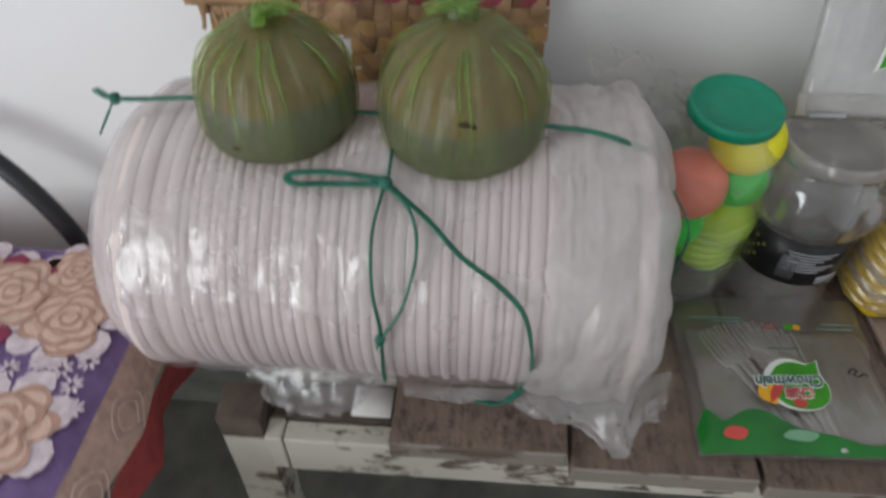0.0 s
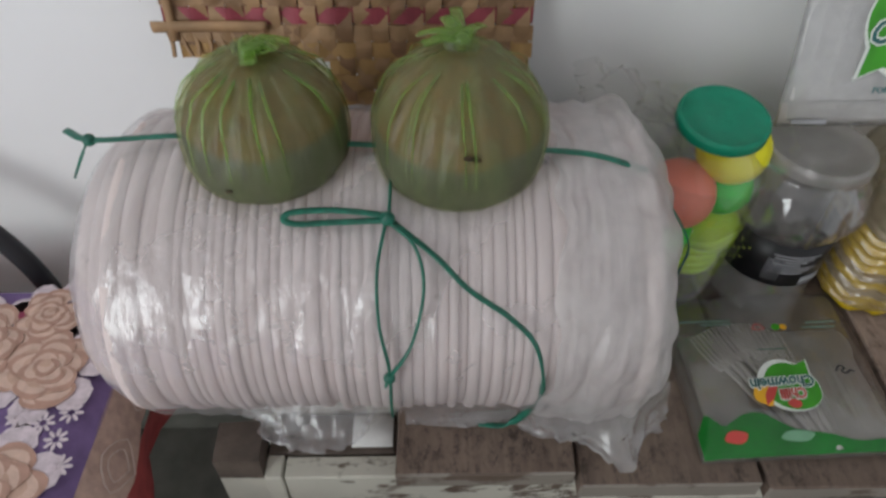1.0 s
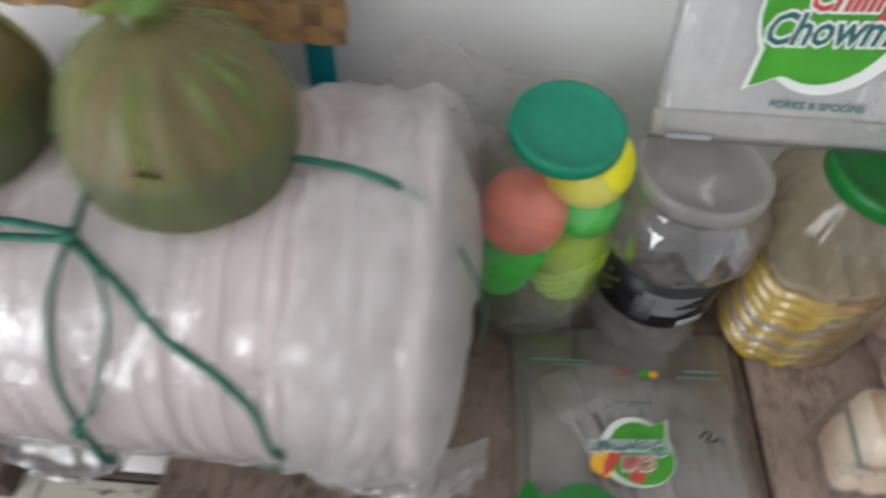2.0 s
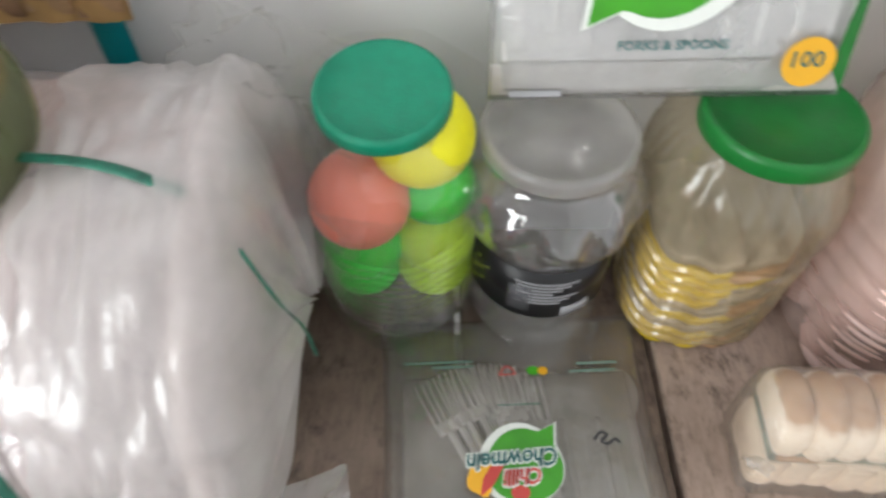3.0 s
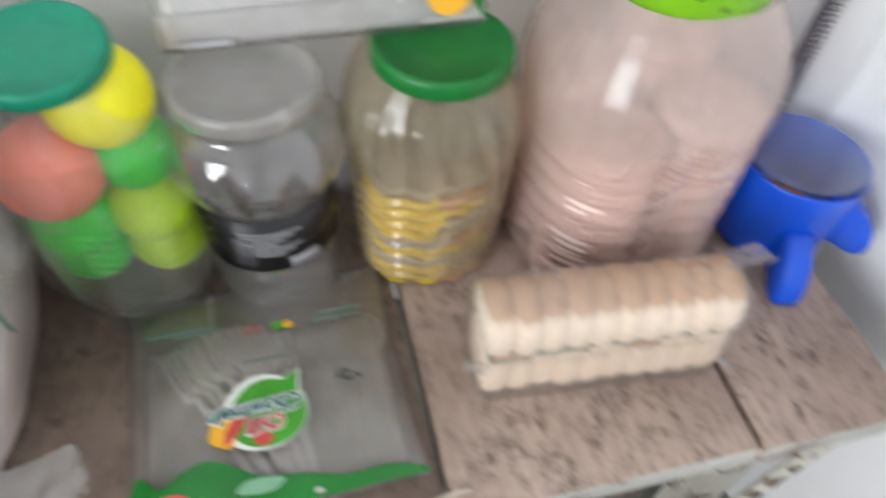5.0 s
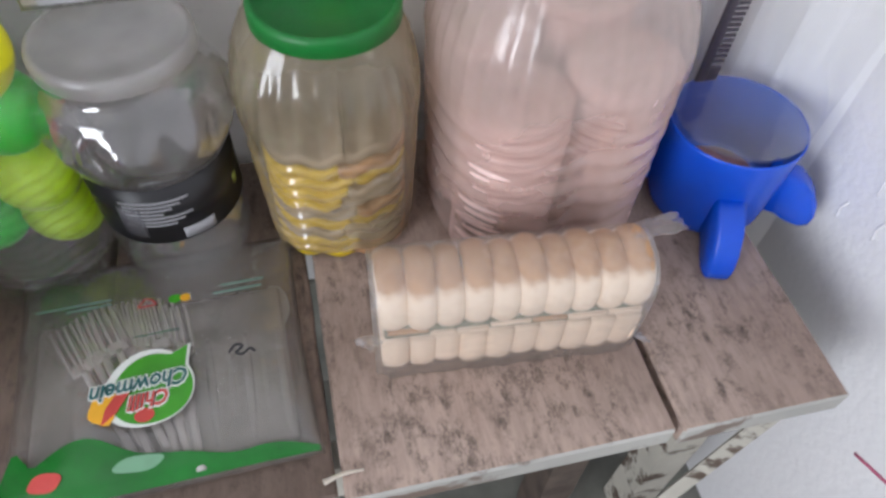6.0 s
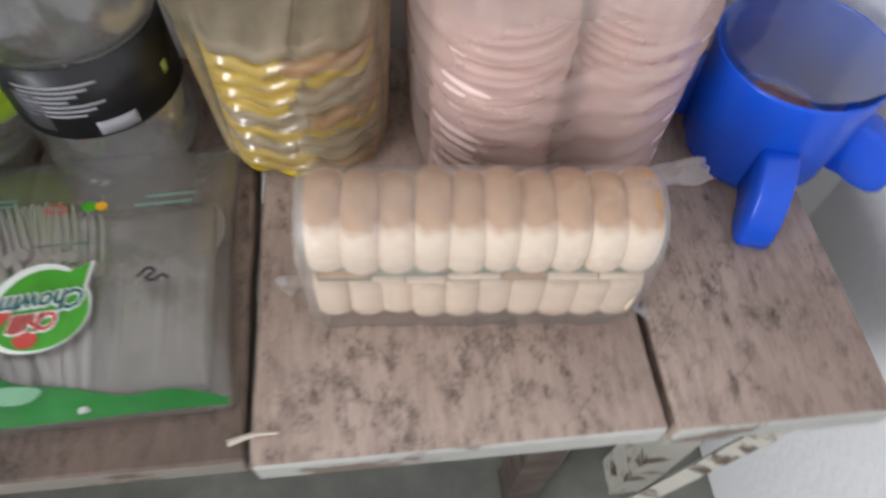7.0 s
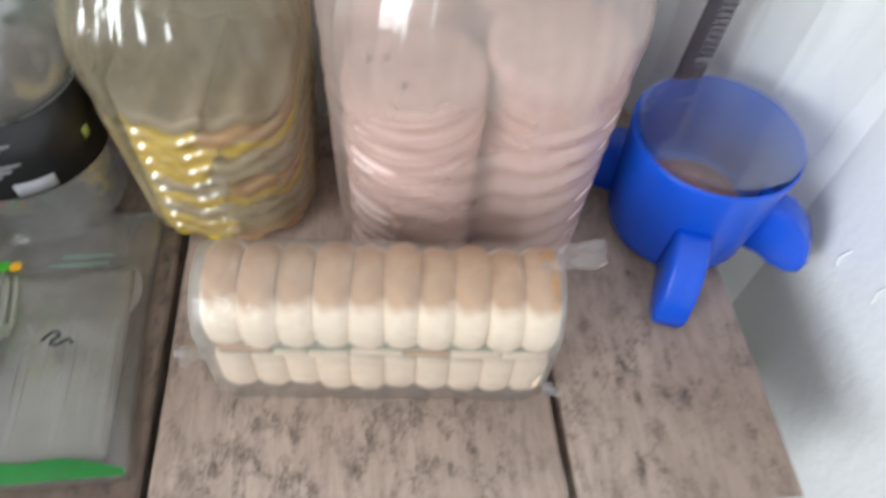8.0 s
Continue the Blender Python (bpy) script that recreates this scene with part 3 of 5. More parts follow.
part("tail", sweep([skin(-0.279, 89, 0.009), Vector((-0.288, 0.418, 0.684)), Vector((-0.293, 0.402, 0.672))], 0.005, 0.002, taper=True), M_STRING, string)


# ---- coconuts in green bags ----
def coconut(at, r, h, lean, seed, spot):
    ob = thing("coconut", "trimmed green coconut tied in thin green plastic bag", "coconut", at, 0, "coconuts on the bundle")
    prof = [(0.001, 0.0), (r * 0.66, 0.001), (r * 0.88, h * 0.09), (r * 0.98, h * 0.22), (r, h * 0.36), (r * 0.965, h * 0.51), (r * 0.85, h * 0.67), (r * 0.66, h * 0.81), (r * 0.42, h * 0.92), (r * 0.20, h * 0.98), (0.001, h)]
    fine = [(p.x, p.z) for p in smooth_line([(a, 0, b) for a, b in prof], 4)]

    def lump(a, z, rr):
        return max(0.0005, rr * (1 + 0.035 * noise.noise(Vector((math.cos(a) * 1.5, math.sin(a) * 1.5, z * 30 + seed)))))

    part("husk", lathe(fine, 56, 2, lump), M_HUSK, ob)

    def pleat(a, z, rr):
        k = max(0.0, (z - 0.03) / (h - 0.03))
        return lump(a, z, rr) + 0.0022 + 0.0022 * k * math.sin(a * 19 + 3 * noise.noise(Vector((a, seed, 0)))) + 0.0016 * k * math.sin(a * 43 + seed) + 0.0015 * abs(noise.noise(Vector((math.cos(a) * 4, math.sin(a) * 4, z * 40))))

    bag = part("bag", lathe([(a, b + 0.001) for a, b in fine[:-2]] + [(0.007, h + 0.003), (0.005, h + 0.007)], 150, 2, pleat), M_GBAG, ob, "thin pleated green plastic bag")
    # gathers that run down from the knot
    for i in range(18):
        a = 2 * math.pi * i / 18 + rng.uniform(-0.25, 0.25)
        line = []
        for t in (0.10, 0.34, 0.6, 0.8, 0.97):
            k = 1 - t * rng.uniform(0.75, 0.9)
            z = h * (0.34 + 0.66 * k) if t < 0.9 else h * 0.32
            rr = [q for q, zz in fine if zz >= z - 0.004]
            rr = rr[0] if rr else r * 0.3
            line.append(((min(rr, r) * (0.25 if t < 0.2 else 1) + 0.0022) * math.cos(a + 0.1 * t), (min(rr, r) * (0.25 if t < 0.2 else 1) + 0.0022) * math.sin(a + 0.1 * t), z + 0.003))
        part("gather", sweep(line, rng.uniform(0.0010, 0.0034), 0.0007, 6, taper=True), M_GKNOT, bag)
    for i in range(11):
        a = lean + rng.uniform(-1.5, 1.5)
        L = rng.uniform(0.012, 0.032)
        part("tuft", sweep([(0, 0, h + 0.004), (L * 0.5 * math.cos(a), L * 0.5 * math.sin(a), h + 0.009), (L * math.cos(a), L * math.sin(a), h + rng.uniform(0.001, 0.013))], 0.009, 0.0014, 6), M_GKNOT, bag)
    bm = bmesh.new()
    bmesh.ops.create_uvsphere(bm, u_segments=12, v_segments=8, radius=0.007, matrix=Matrix.Translation((0, 0, h + 0.004)))
    part("knot", bm, M_GKNOT, bag, "bright green knotted bag mouth")
    bm = bmesh.new()
    for (sx, sz), s in spot:
        a = math.asin(max(-1, min(1, sx / r)))
        rr = [q for q, zz in fine if zz >= sz][0]
        bmesh.ops.create_icosphere(bm, subdivisions=1, radius=s, matrix=Matrix.Translation((rr * math.sin(a), -(rr + 0.0035) * math.cos(a), sz)) @ Matrix.Diagonal((1.6, 0.25, 0.8, 1)))
    part("blemish", bm, M_SPOT, ob, "small dark brown spot")
    return ob


coconut((-0.146, 0.414, 0.674), 0.0585, 0.097, -1.2, 2.0, [((-0.017, 0.026), 0.002)])
coconut((-0.006, 0.412, 0.670), 0.062, 0.105, 2.2, 7.0, [((0.004, 0.060), 0.0030), ((0.010, 0.058), 0.0022)])

# ---- woven cane tray against the wall ----
basket = thing("woven_tray", "red and tan woven cane tray leaning against the wall", "tray")
LEANB = pose(0, 0.541, 0.655, -8, 0, 0)


def strip(x0, x1, z0, z1, along, phase, mat, amp=0.0016, pitch=0.0152):
    bm = bmesh.new()
    L = (x1 - x0) if along else (z1 - z0)
    n = max(4, int(L / pitch * 4))
    rows = []
    for i in range(n + 1):
        s = i / n * L
        o = amp * math.sin(math.pi * (s / pitch + phase))
        if along:
            c = [(x0 + s, o - 0.0008, z0), (x0 + s, o - 0.0008, z1), (x0 + s, o + 0.0008, z1), (x0 + s, o + 0.0008, z0)]
        else:
            c = [(x0, o - 0.0008, z0 + s), (x1, o - 0.0008, z0 + s), (x1, o + 0.0008, z0 + s), (x0, o + 0.0008, z0 + s)]
        rows.append([bm.verts.new(LEANB @ Vector(q)) for q in c])
    for a, b in zip(rows, rows[1:]):
        for k in range(4):
            bm.faces.new((a[k], a[(k + 1) % 4], b[(k + 1) % 4], b[k]))
    bm.faces.new(rows[0]), bm.faces.new(rows[-1][::-1])
    part("strip", bm, mat, basket, "", False)


PITCH = 0.0152
for i in range(20):
    x0 = -0.243 + i * PITCH
    low = 0.045 if i < 4 else (0.03 if i < 9 else (-0.012 if i < 12 else 0.02)) + 0.006 * rng.random()
    strip(x0, x0 + PITCH * 0.9, low, 0.30, False, i, M_CANE if i % 3 else M_CANEB)
for j in range(20):
    z0 = -0.012 + j * PITCH
    xa = -0.243 - 0.012 * rng.random() if j > 4 else (-0.243 if j > 2 else -0.115)
    xb = 0.0575 + 0.006 * rng.random() if j > 1 else -0.045
    mat = M_CANEY if j < 4 else (M_CANE if j < 5 else (M_CANER if j % 2 else (M_CANEB if j % 4 else M_CANER)))
    strip(xa, xb, z0, z0 + PITCH * 0.9, True, j + 1, mat)
part("rim", sweep([LEANB @ Vector(p) for p in ((-0.262, -0.004, 0.062), (-0.21, -0.0045, 0.063), (-0.165, -0.003, 0.062))], 0.004, 0.011, 6, (0, 0, 1)), M_CANE, basket, "split cane rim strip")
part("rim", sweep([LEANB @ Vector(p) for p in ((-0.245, -0.004, 0.05), (-0.245, -0.005, 0.18), (-0.246, -0.004, 0.30))], 0.004, 0.008, 6, (1, 0, 0)), M_CANE, basket)
for i in range(7):
    x0 = -0.252 + 0.011 * i
    part("loose_end", sweep([LEANB @ Vector(p) for p in ((x0, 0, 0.062), (x0 + 0.004, -0.003, 0.048), (x0 + 0.010 * rng.random(), -0.006, 0.036 + 0.006 * rng.random()))], 0.004, 0.0012, 4), M_CANE, basket)
part("loose_end", sweep([LEANB @ Vector(p) for p in ((-0.243, 0, 0.10), (-0.256, -0.003, 0.094), (-0.266, -0.004, 0.085))], 0.0015, 0.001, 4), M_CANE, basket)

packet = thing("snack_packet", "small teal and yellow plastic packet by the tray", "packet")
bm = box(0.026, 0.048, 0.556, 0.562, 0.615, 0.78, 0.002)
part("wrapper", bm, M_TEALP, packet)
part("stripe", box(0.037, 0.0475, 0.5545, 0.5562, 0.665, 0.76, 0.0004), M_SNACK, packet, "yellow printed stripe")


# ---- jars on the bench ----
def ball(r, at):
    bm = bmesh.new()
    bmesh.ops.create_uvsphere(bm, u_segments=32, v_segments=20, radius=r)
    for v in bm.verts:
        v.co *= 1 + 0.01 * noise.noise(v.co * 60)
        v.co += Vector(at)
    return bm


def lid(name, r, z0, z1, mat, parent, ridge=60, label="", dome=0.0):
    def knurl(a, z, rr):
        return rr * (1 + (0.006 * math.sin(a * ridge) if rr > r * 0.97 and z < z1 - 0.002 else 0))

    prof = [(r * 0.98, z0), (r, z0 + 0.001), (r, z1 - 0.003), (r * 0.985, z1 - 0.001), (r * 0.95, z1), (r * 0.90, z1), (r * 0.885, z1 - 0.0012), (r * 0.4, z1 - 0.0012 + dome), (0.0008, z1 - 0.0012 + dome)]
    return part(name, lathe(prof, ridge * 2, 2, knurl, True), mat, parent, label)


# jar of coloured balls
jar1 = thing("ball_jar", "clear jar of coloured plastic balls with teal lid", "jar")
jar1.matrix_world = pose(0.216, 0.5025, TOP + 0.0078, 8, 0, 0)


def wavy(a, z, r):
    k = 1.0 if 0.012 < z < 0.125 else 0.0
    return r + k * 0.0017 * math.sin(2 * math.pi * (z + 0.0026 * math.sin(a * 8)) / 0.0105)


prof = [(0.034, 0.002), (0.051, 0.004), (0.056, 0.012)] + [(0.0575, 0.014 + 0.0012 * i) for i in range(96)] + [(0.058, 0.14), (0.0565, 0.165), (0.052, 0.183), (0.044, 0.197), (0.038, 0.204), (0.0365, 0.213)]
part("jar", lathe(prof, 96, 2, wavy, False, True), M_JAR, jar1, "clear ribbed plastic jar")
cap = lid("lid", 0.0385, -0.0105, 0.0, M_TEAL, jar1, 60, "teal green screw lid")
cap.data.transform(pose(0.001, -0.001, 0.2245))
for mat, r, at, lab in ((M_GRN, 0.028, (-0.0255, -0.006, 0.044), "green"), (M_LIMEB, 0.0285, (0.0265, -0.006, 0.044), "lime"), (M_RED, 0.0325, (-0.0185, -0.019, 0.146), "coral red"), (M_GRN, 0.027, (0.0275, -0.004, 0.140), "green"), (M_YEL, 0.0315, (0.0215, -0.002, 0.186), "yellow"), (M_GRN, 0.0285, (-0.021, -0.019, 0.096), "green"), (M_LIMEB, 0.0285, (0.0275, -0.013, 0.094), "lime")):
    part("ball", ball(r, at), mat, jar1, lab + " plastic ball")

def loose(a, z, r):
    return r * (1 + 0.10 * noise.noise(Vector((math.cos(a) * 2.2, math.sin(a) * 2.2, z * 14))) + 0.03 * noise.noise(Vector((math.cos(a) * 7, math.sin(a) * 7, z * 30))))


part("carrier_bag", lathe([(0.048, 0.0035), (0.063, 0.006), (0.067, 0.03), (0.066, 0.07), (0.067, 0.11), (0.068, 0.15), (0.066, 0.175), (0.067, 0.19), (0.070, 0.20)], 90, 2, loose), M_THIN, jar1, "thin open clear bag round the jar")

# squat clear jar with a black label
jar2 = thing("label_jar", "empty clear plastic jar with black label and clear lid", "jar", (0.320, 0.483, TOP))


def facets(a, z, r):
    k = max(0.0, 1 - abs(z - 0.140) / 0.020)
    return r * (1 + 0.14 * k * (abs(math.sin(a * 5.0)) - 0.5) + 0.02 * k * math.sin(a * 3 + z * 90))


prof = [(0.025, 0.004), (0.038, 0.002), (0.046, 0.006), (0.0498, 0.016), (0.0495, 0.028), (0.049, 0.04), (0.049, 0.104), (0.050, 0.110), (0.055, 0.118), (0.0580, 0.128), (0.0595, 0.140), (0.0582, 0.151), (0.054, 0.162), (0.047, 0.169), (0.045, 0.173), (0.045, 0.180)]
fine = [(p.x, p.z) for p in smooth_line([(a, 0, b) for a, b in prof], 4)]
part("jar", lathe(fine, 112, 2, facets, False, True), M_JARG, jar2, "clear waisted plastic jar")
lid("lid", 0.0480, 0.178, 0.190, M_CLID, jar2, 50, "milky clear plastic lid")


def wrap_patch(r, a0, a1, z0, z1, n=24):
    bm = bmesh.new()
    rows = []
    for i in range(n + 1):
        a = radians(a0 + (a1 - a0) * i / n)
        rows.append([bm.verts.new((rr * math.cos(a), rr * math.sin(a), z)) for rr, z in ((r, z0), (r, z1), (r - 0.0003, z1), (r - 0.0003, z0))])
    for a, b in zip(rows, rows[1:]):
        for k in range(4):
            bm.faces.new((a[k], b[k], b[(k + 1) % 4], a[(k + 1) % 4]))
    bm.faces.new(rows[0]), bm.faces.new(rows[-1][::-1])
    return bm


label = part("label", wrap_patch(0.0501, -172, 8, 0.055, 0.108, 48), M_BLACK, jar2, "black paper label with grey fine print")
for i in range(7):
    part("print_line", wrap_patch(0.0506, -118 + 2 * (i % 2), -66 - 7 * ((i * 5) % 4), 0.0945 - 0.0036 * i, 0.0963 - 0.0036 * i, 16), M_PRINT, label)
part("print_block", wrap_patch(0.0506, -78, -52, 0.057, 0.067, 8), M_PRINT, label)
part("print_block", wrap_patch(0.0506, -122, -104, 0.062, 0.090, 8), plain("faint_print", (0.09, 0.09, 0.10), 0.5), label)
for i in range(9):
    a = -168 + 4.2 * (i % 4) + 1.5 * i
    part("gold_fleck", wrap_patch(0.0506, a, a + 3, 0.059 + 0.0041 * i, 0.0615 + 0.0041 * i, 2), M_GOLD, label)
part("gold_ring", wrap_patch(0.0506, -22, -16, 0.073, 0.081, 3), M_GOLD, label)

# square jar of wrapped snacks with a dark green lid
jar3 = thing("snack_jar", "square clear jar of yellow wrapped snacks, dark green lid", "jar", (0.442, 0.487, TOP), -4)


def ribbed(a, z, r):
    k = max(0.0, min(1.0, (z - 0.118) / 0.02)) * max(0.0, min(1.0, (0.185 - z) / 0.02))
    low = 1.0 if 0.014 < z < 0.112 else 0.0
    return r + 0.0017 * k * math.sin(a * 30) + 0.0016 * low * math.sin(2 * math.pi * (z + 0.0036 * math.sin(a * 10)) / 0.0125)


prof = [(0.030, 0.002), (0.044, 0.003), (0.0515, 0.010)] + [(0.0545 + 0.00006 * i, 0.014 + 0.00125 * i) for i in range(80)] + [(0.0600, 0.118), (0.0605, 0.126), (0.061, 0.135), (0.0605, 0.150), (0.058, 0.165), (0.052, 0.180), (0.042, 0.192), (0.040, 0.197)]
part("jar", lathe(prof, 112, 2.7, ribbed, False, True), M_JARF, jar3, "hazy ribbed square plastic jar")
lid("lid", 0.0465, 0.192, 0.205, M_GLID, jar3, 60, "dark green screw lid").data.transform(pose(0.004, -0.010, 0.001))


def wave_slab(x0, x1, front, y1, z0, z1, amp, waves, ph):
    bm = bmesh.new()
    rows = []
    n = 24
    for i in range(n + 1):
        t = i / n
        o = amp * math.sin(2 * math.pi * waves * t + ph)
        x = x0 + (x1 - x0) * t
        y0 = front - 0.0515 * (1 - min(1, abs(x) / 0.0515) ** 2.7) ** (1 / 2.7)
        rows.append([bm.verts.new((x, y, z + o)) for y, z in ((y0, z0 + 0.001), (y0, z1 - 0.001), (y0 + 0.002, z1), (y1, z1), (y1, z0), (y0 + 0.002, z0))])
    for a, b in zip(rows, rows[1:]):
        for k in range(6):
            bm.faces.new((a[k], b[k], b[(k + 1) % 6], a[(k + 1) % 6]))
    bm.faces.new(rows[0]), bm.faces.new(rows[-1][::-1])
    return bm


for i in range(10):
    z = 0.006 + 0.0108 * i
    part("snack", wave_slab(-0.0495, 0.006 + 0.006 * math.sin(i * 2.1), 0.0, 0.04, z, z + 0.0095, 0.0026, 2.0, 0.8 + i * 0.12), M_SNACK if i not in (2, 4, 9) else M_SNACKG, jar3)
    part("snack", wave_slab(0.0063 + 0.006 * math.sin(i * 2.1), 0.0495, 0.003 * (i % 2), 0.04, z, z + 0.0095, 0.0026, 1.6, 2 + i * 0.15), (M_SNACKO, M_SNACKG, M_SNACKG, M_SNACK)[i % 4] if i < 9 else M_SNACKG, jar3)


# big jar of biscuits
jar4 = thing("biscuit_jar", "large hazy plastic jar of pink biscuits, lime lid", "jar", (0.594, 0.470, TOP), 4)


def grip(a, z, r):
    k = max(0.0, min(1.0, (z - 0.152) / 0.02)) * max(0.0, min(1.0, (0.235 - z) / 0.03))
    dent = 0.006 * math.exp(-((abs((a + math.pi / 2 + math.pi) % (2 * math.pi) - math.pi)) / 0.16) ** 2) * max(0.0, min(1.0, (0.17 - z) / 0.03))
    return r + 0.0010 * k * math.sin(a * 40) - dent + 0.0010 * math.sin(2 * math.pi * z / 0.019) * (1.0 if 0.015 < z < 0.14 else 0.0)


prof = [(0.050, 0.002), (0.074, 0.004), (0.080, 0.014)] + [(0.0812 + 0.00006 * i, 0.018 + 0.0031 * i) for i in range(42)] + [(0.084, 0.152), (0.0845, 0.168), (0.083, 0.185), (0.078, 0.205), (0.069, 0.225), (0.059, 0.240), (0.056, 0.246)]
part("jar", lathe(prof, 120, 2.45, grip, False, True), M_JARP, jar4, "hazy ribbed plastic jar")
lid("lid", 0.0560, 0.243, 0.275, M_LIME, jar4, 70, "lime green screw lid")
part("lid_ring", lathe([(0.0567, 0.2585), (0.0577, 0.260), (0.0567, 0.2615)], 80), M_LIME, jar4)
part("lid_dust", lathe([(0.050, 0.2739), (0.049, 0.2746), (0.001, 0.2746)], 60), M_LIMED, jar4, "dusty dark lid top")
bm0 = lathe([(0.001, 0), (0.0345, 0.0002), (0.037, 0.0016), (0.0375, 0.003), (0.037, 0.0046), (0.0345, 0.006), (0.001, 0.0062)], 32)
first = part("biscuit", bm0, M_BISC, jar4)
bme = first.data
bpy.data.objects.remove(first)
for sx, sy, cnt in ((-0.0375, -0.0345, 23), (0.0375, -0.0335, 25), (-0.0365, 0.038, 25), (0.0375, 0.038, 27)):
    for i in range(cnt):
        ob = new("biscuit", bme)
        ob.parent = jar4
        ob.matrix_parent_inverse = Matrix()
        ob.matrix_basis = pose(sx + rng.uniform(-0.0015, 0.0015), sy + rng.uniform(-0.0015, 0.0015), 0.004 + 0.0064 * i, rng.uniform(-2, 2), rng.uniform(-2, 2), 0)

# ---- blue cup on little legs ----
cup = thing("blue_cup", "blue plastic cup with stubby side handles, pinkish dregs", "cup", (0.745, 0.440, TOP))
prof = [(0.001, 0.006), (0.038, 0.006), (0.0455, 0.008), (0.0478, 0.014), (0.0498, 0.042), (0.0517, 0.078), (0.0526, 0.090), (0.0520, 0.0923), (0.0512, 0.0919)]
part("body", lathe(prof, 72), M_BLUE, cup)
# inner wall takes a paler blue that paints in reflected light
part("inner_wall", lathe([(0.0512, 0.0919), (0.0507, 0.0905), (0.0497, 0.078), (0.0480, 0.042), (0.0470, 0.029), (0.0445, 0.0262), (0.001, 0.0259)], 72), M_BLUEIN, cup, "blue inside, painted paler for the light it catches")
part("dregs", lathe([(0.001, 0.0285), (0.029, 0.0288), (0.037, 0.028), (0.0415, 0.0262)], 40, 2, lambda a, z, r: r * (1 + 0.06 * math.sin(a * 3))), M_PINKD, cup, "dried pinkish dregs")
for deg, k in ((252, 1.0), (334, 1.06), (140, 1.0)):
    a = radians(deg)
    d = Vector((math.cos(a), math.sin(a), 0))
    side = Vector((-d.y, d.x, 0))
    bm = bmesh.new()
    edge = [(0.044, 0.055), (0.054, 0.055), (0.065, 0.050), (0.076, 0.040), (0.084, 0.027), (0.088, 0.013), (0.087, 0.004), (0.081, 0.0006), (0.071, 0.003), (0.059, 0.010), (0.044, 0.014)]
    rings = [[bm.verts.new(d * (0.044 + (r - 0.044) * k * (1 - ins)) + Vector((0, 0, 0.025 + (z - 0.025) * (1 - ins))) + side * o) for r, z in edge] for o, ins in ((-0.0115, 0.14), (-0.0098, 0.03), (-0.0075, 0.0), (0.0075, 0.0), (0.0098, 0.03), (0.0115, 0.14))]
    for p, q in zip(rings, rings[1:]):
        for n in range(len(edge)):
            bm.faces.new((p[n], p[(n + 1) % len(edge)], q[(n + 1) % len(edge)], q[n]))
    bm.faces.new(rings[0][::-1]), bm.faces.new(rings[-1])
    part("handle", bm, M_BLUE, cup)

# ---- clear tumbler that stands in the blue cup ----
tumbler = thing("tumbler", "tall clear plastic tumbler standing in the blue cup", "tumbler", (0.745, 0.440, TOP + 0.0905))


def flutes(a, z, r):
    deg = math.degrees(a) % 360
    return r + sum(h * math.exp(-((deg - c) / w_) ** 2) for c, w_, h in ((52, 3.0, 0.0016), (64, 4.0, 0.0020), (30, 5.0, 0.0012), (14, 4.0, 0.0014), (300, 4.0, 0.0012), (318, 3.0, 0.0010)))


prof = [(0.001, 0.003), (0.030, 0.003), (0.046, 0.0032), (0.0492, 0.004), (0.0505, 0.008)] + [(0.0508 + 0.0009 * i, 0.016 + 0.018 * i) for i in range(14)]
part("wall", lathe(prof, 180, 2, flutes), M_TUMBLER, tumbler, "clear fluted plastic wall")
part("rim", lathe([(0.0620, 0.248), (0.0640, 0.2495), (0.0640, 0.253), (0.0622, 0.254)], 72), M_TUMBLER, tumbler)

# ---- comb ----
comb = thing("comb", "dark plastic comb standing inside the clear tumbler", "comb")
COMB = pose(0.732, 0.484, 0.5455, -3, 3.5, 0)
pieces = [part("spine", box(-0.005, 0.004, -0.0018, 0.0018, 0, 0.225, 0.001, 1), M_NAVY, comb)]
bm = bmesh.new()
for i in range(46):
    box(0.0038, 0.014, -0.001, 0.001, 0.017 + 0.0044 * i, 0.0192 + 0.0044 * i, bm=bm)
pieces.append(part("teeth", bm, M_NAVY, comb, "", False))
pieces.append(part("end_guard", box(0.0038, 0.014, -0.0018, 0.0018, 0.0005, 0.0135, 0.001, 1), M_NAVY, comb))
for ob in pieces:
    ob.data.transform(COMB)

# ---- rusks in a clear packet ----
bread = thing("rusk_packet", "two rows of sponge rusks in clear plastic wrap", "rusks", (0.447, 0.328, TOP), -4.5)
PW = 0.0178


def rusk_mesh(w, outline, puff_):
    """One slice: an outline of depth and height, rounded across its width."""
    line = [(p.x, p.z) for p in smooth_line([(a, 0, b) for a, b in outline], 2)]
    cy, cz = sum(p[0] for p in line) / len(line), sum(p[1] for p in line) / len(line)
    bm = bmesh.new()
    rings = []
    for u in (-1.0, -0.93, -0.7, -0.35, 0.0, 0.35, 0.7, 0.93, 1.0):
        ins = puff_ * (1 - math.sqrt(max(0.0, 1 - (0.97 * u) ** 2)))
        ring = []
        for y, z in line:
            v = Vector((y - cy, z - cz))
            v -= v.normalized() * ins
            ring.append(bm.verts.new((w / 2 + u * w * 0.51, cy + v.x, cz + v.y)))
        rings.append(ring)
    n = len(line)
    for a, b in zip(rings, rings[1:]):
        for k in range(n):
            bm.faces.new((a[k], a[(k + 1) % n], b[(k + 1) % n], b[k]))
    bm.faces.new(rings[0][::-1]), bm.faces.new(rings[-1])
    return bm


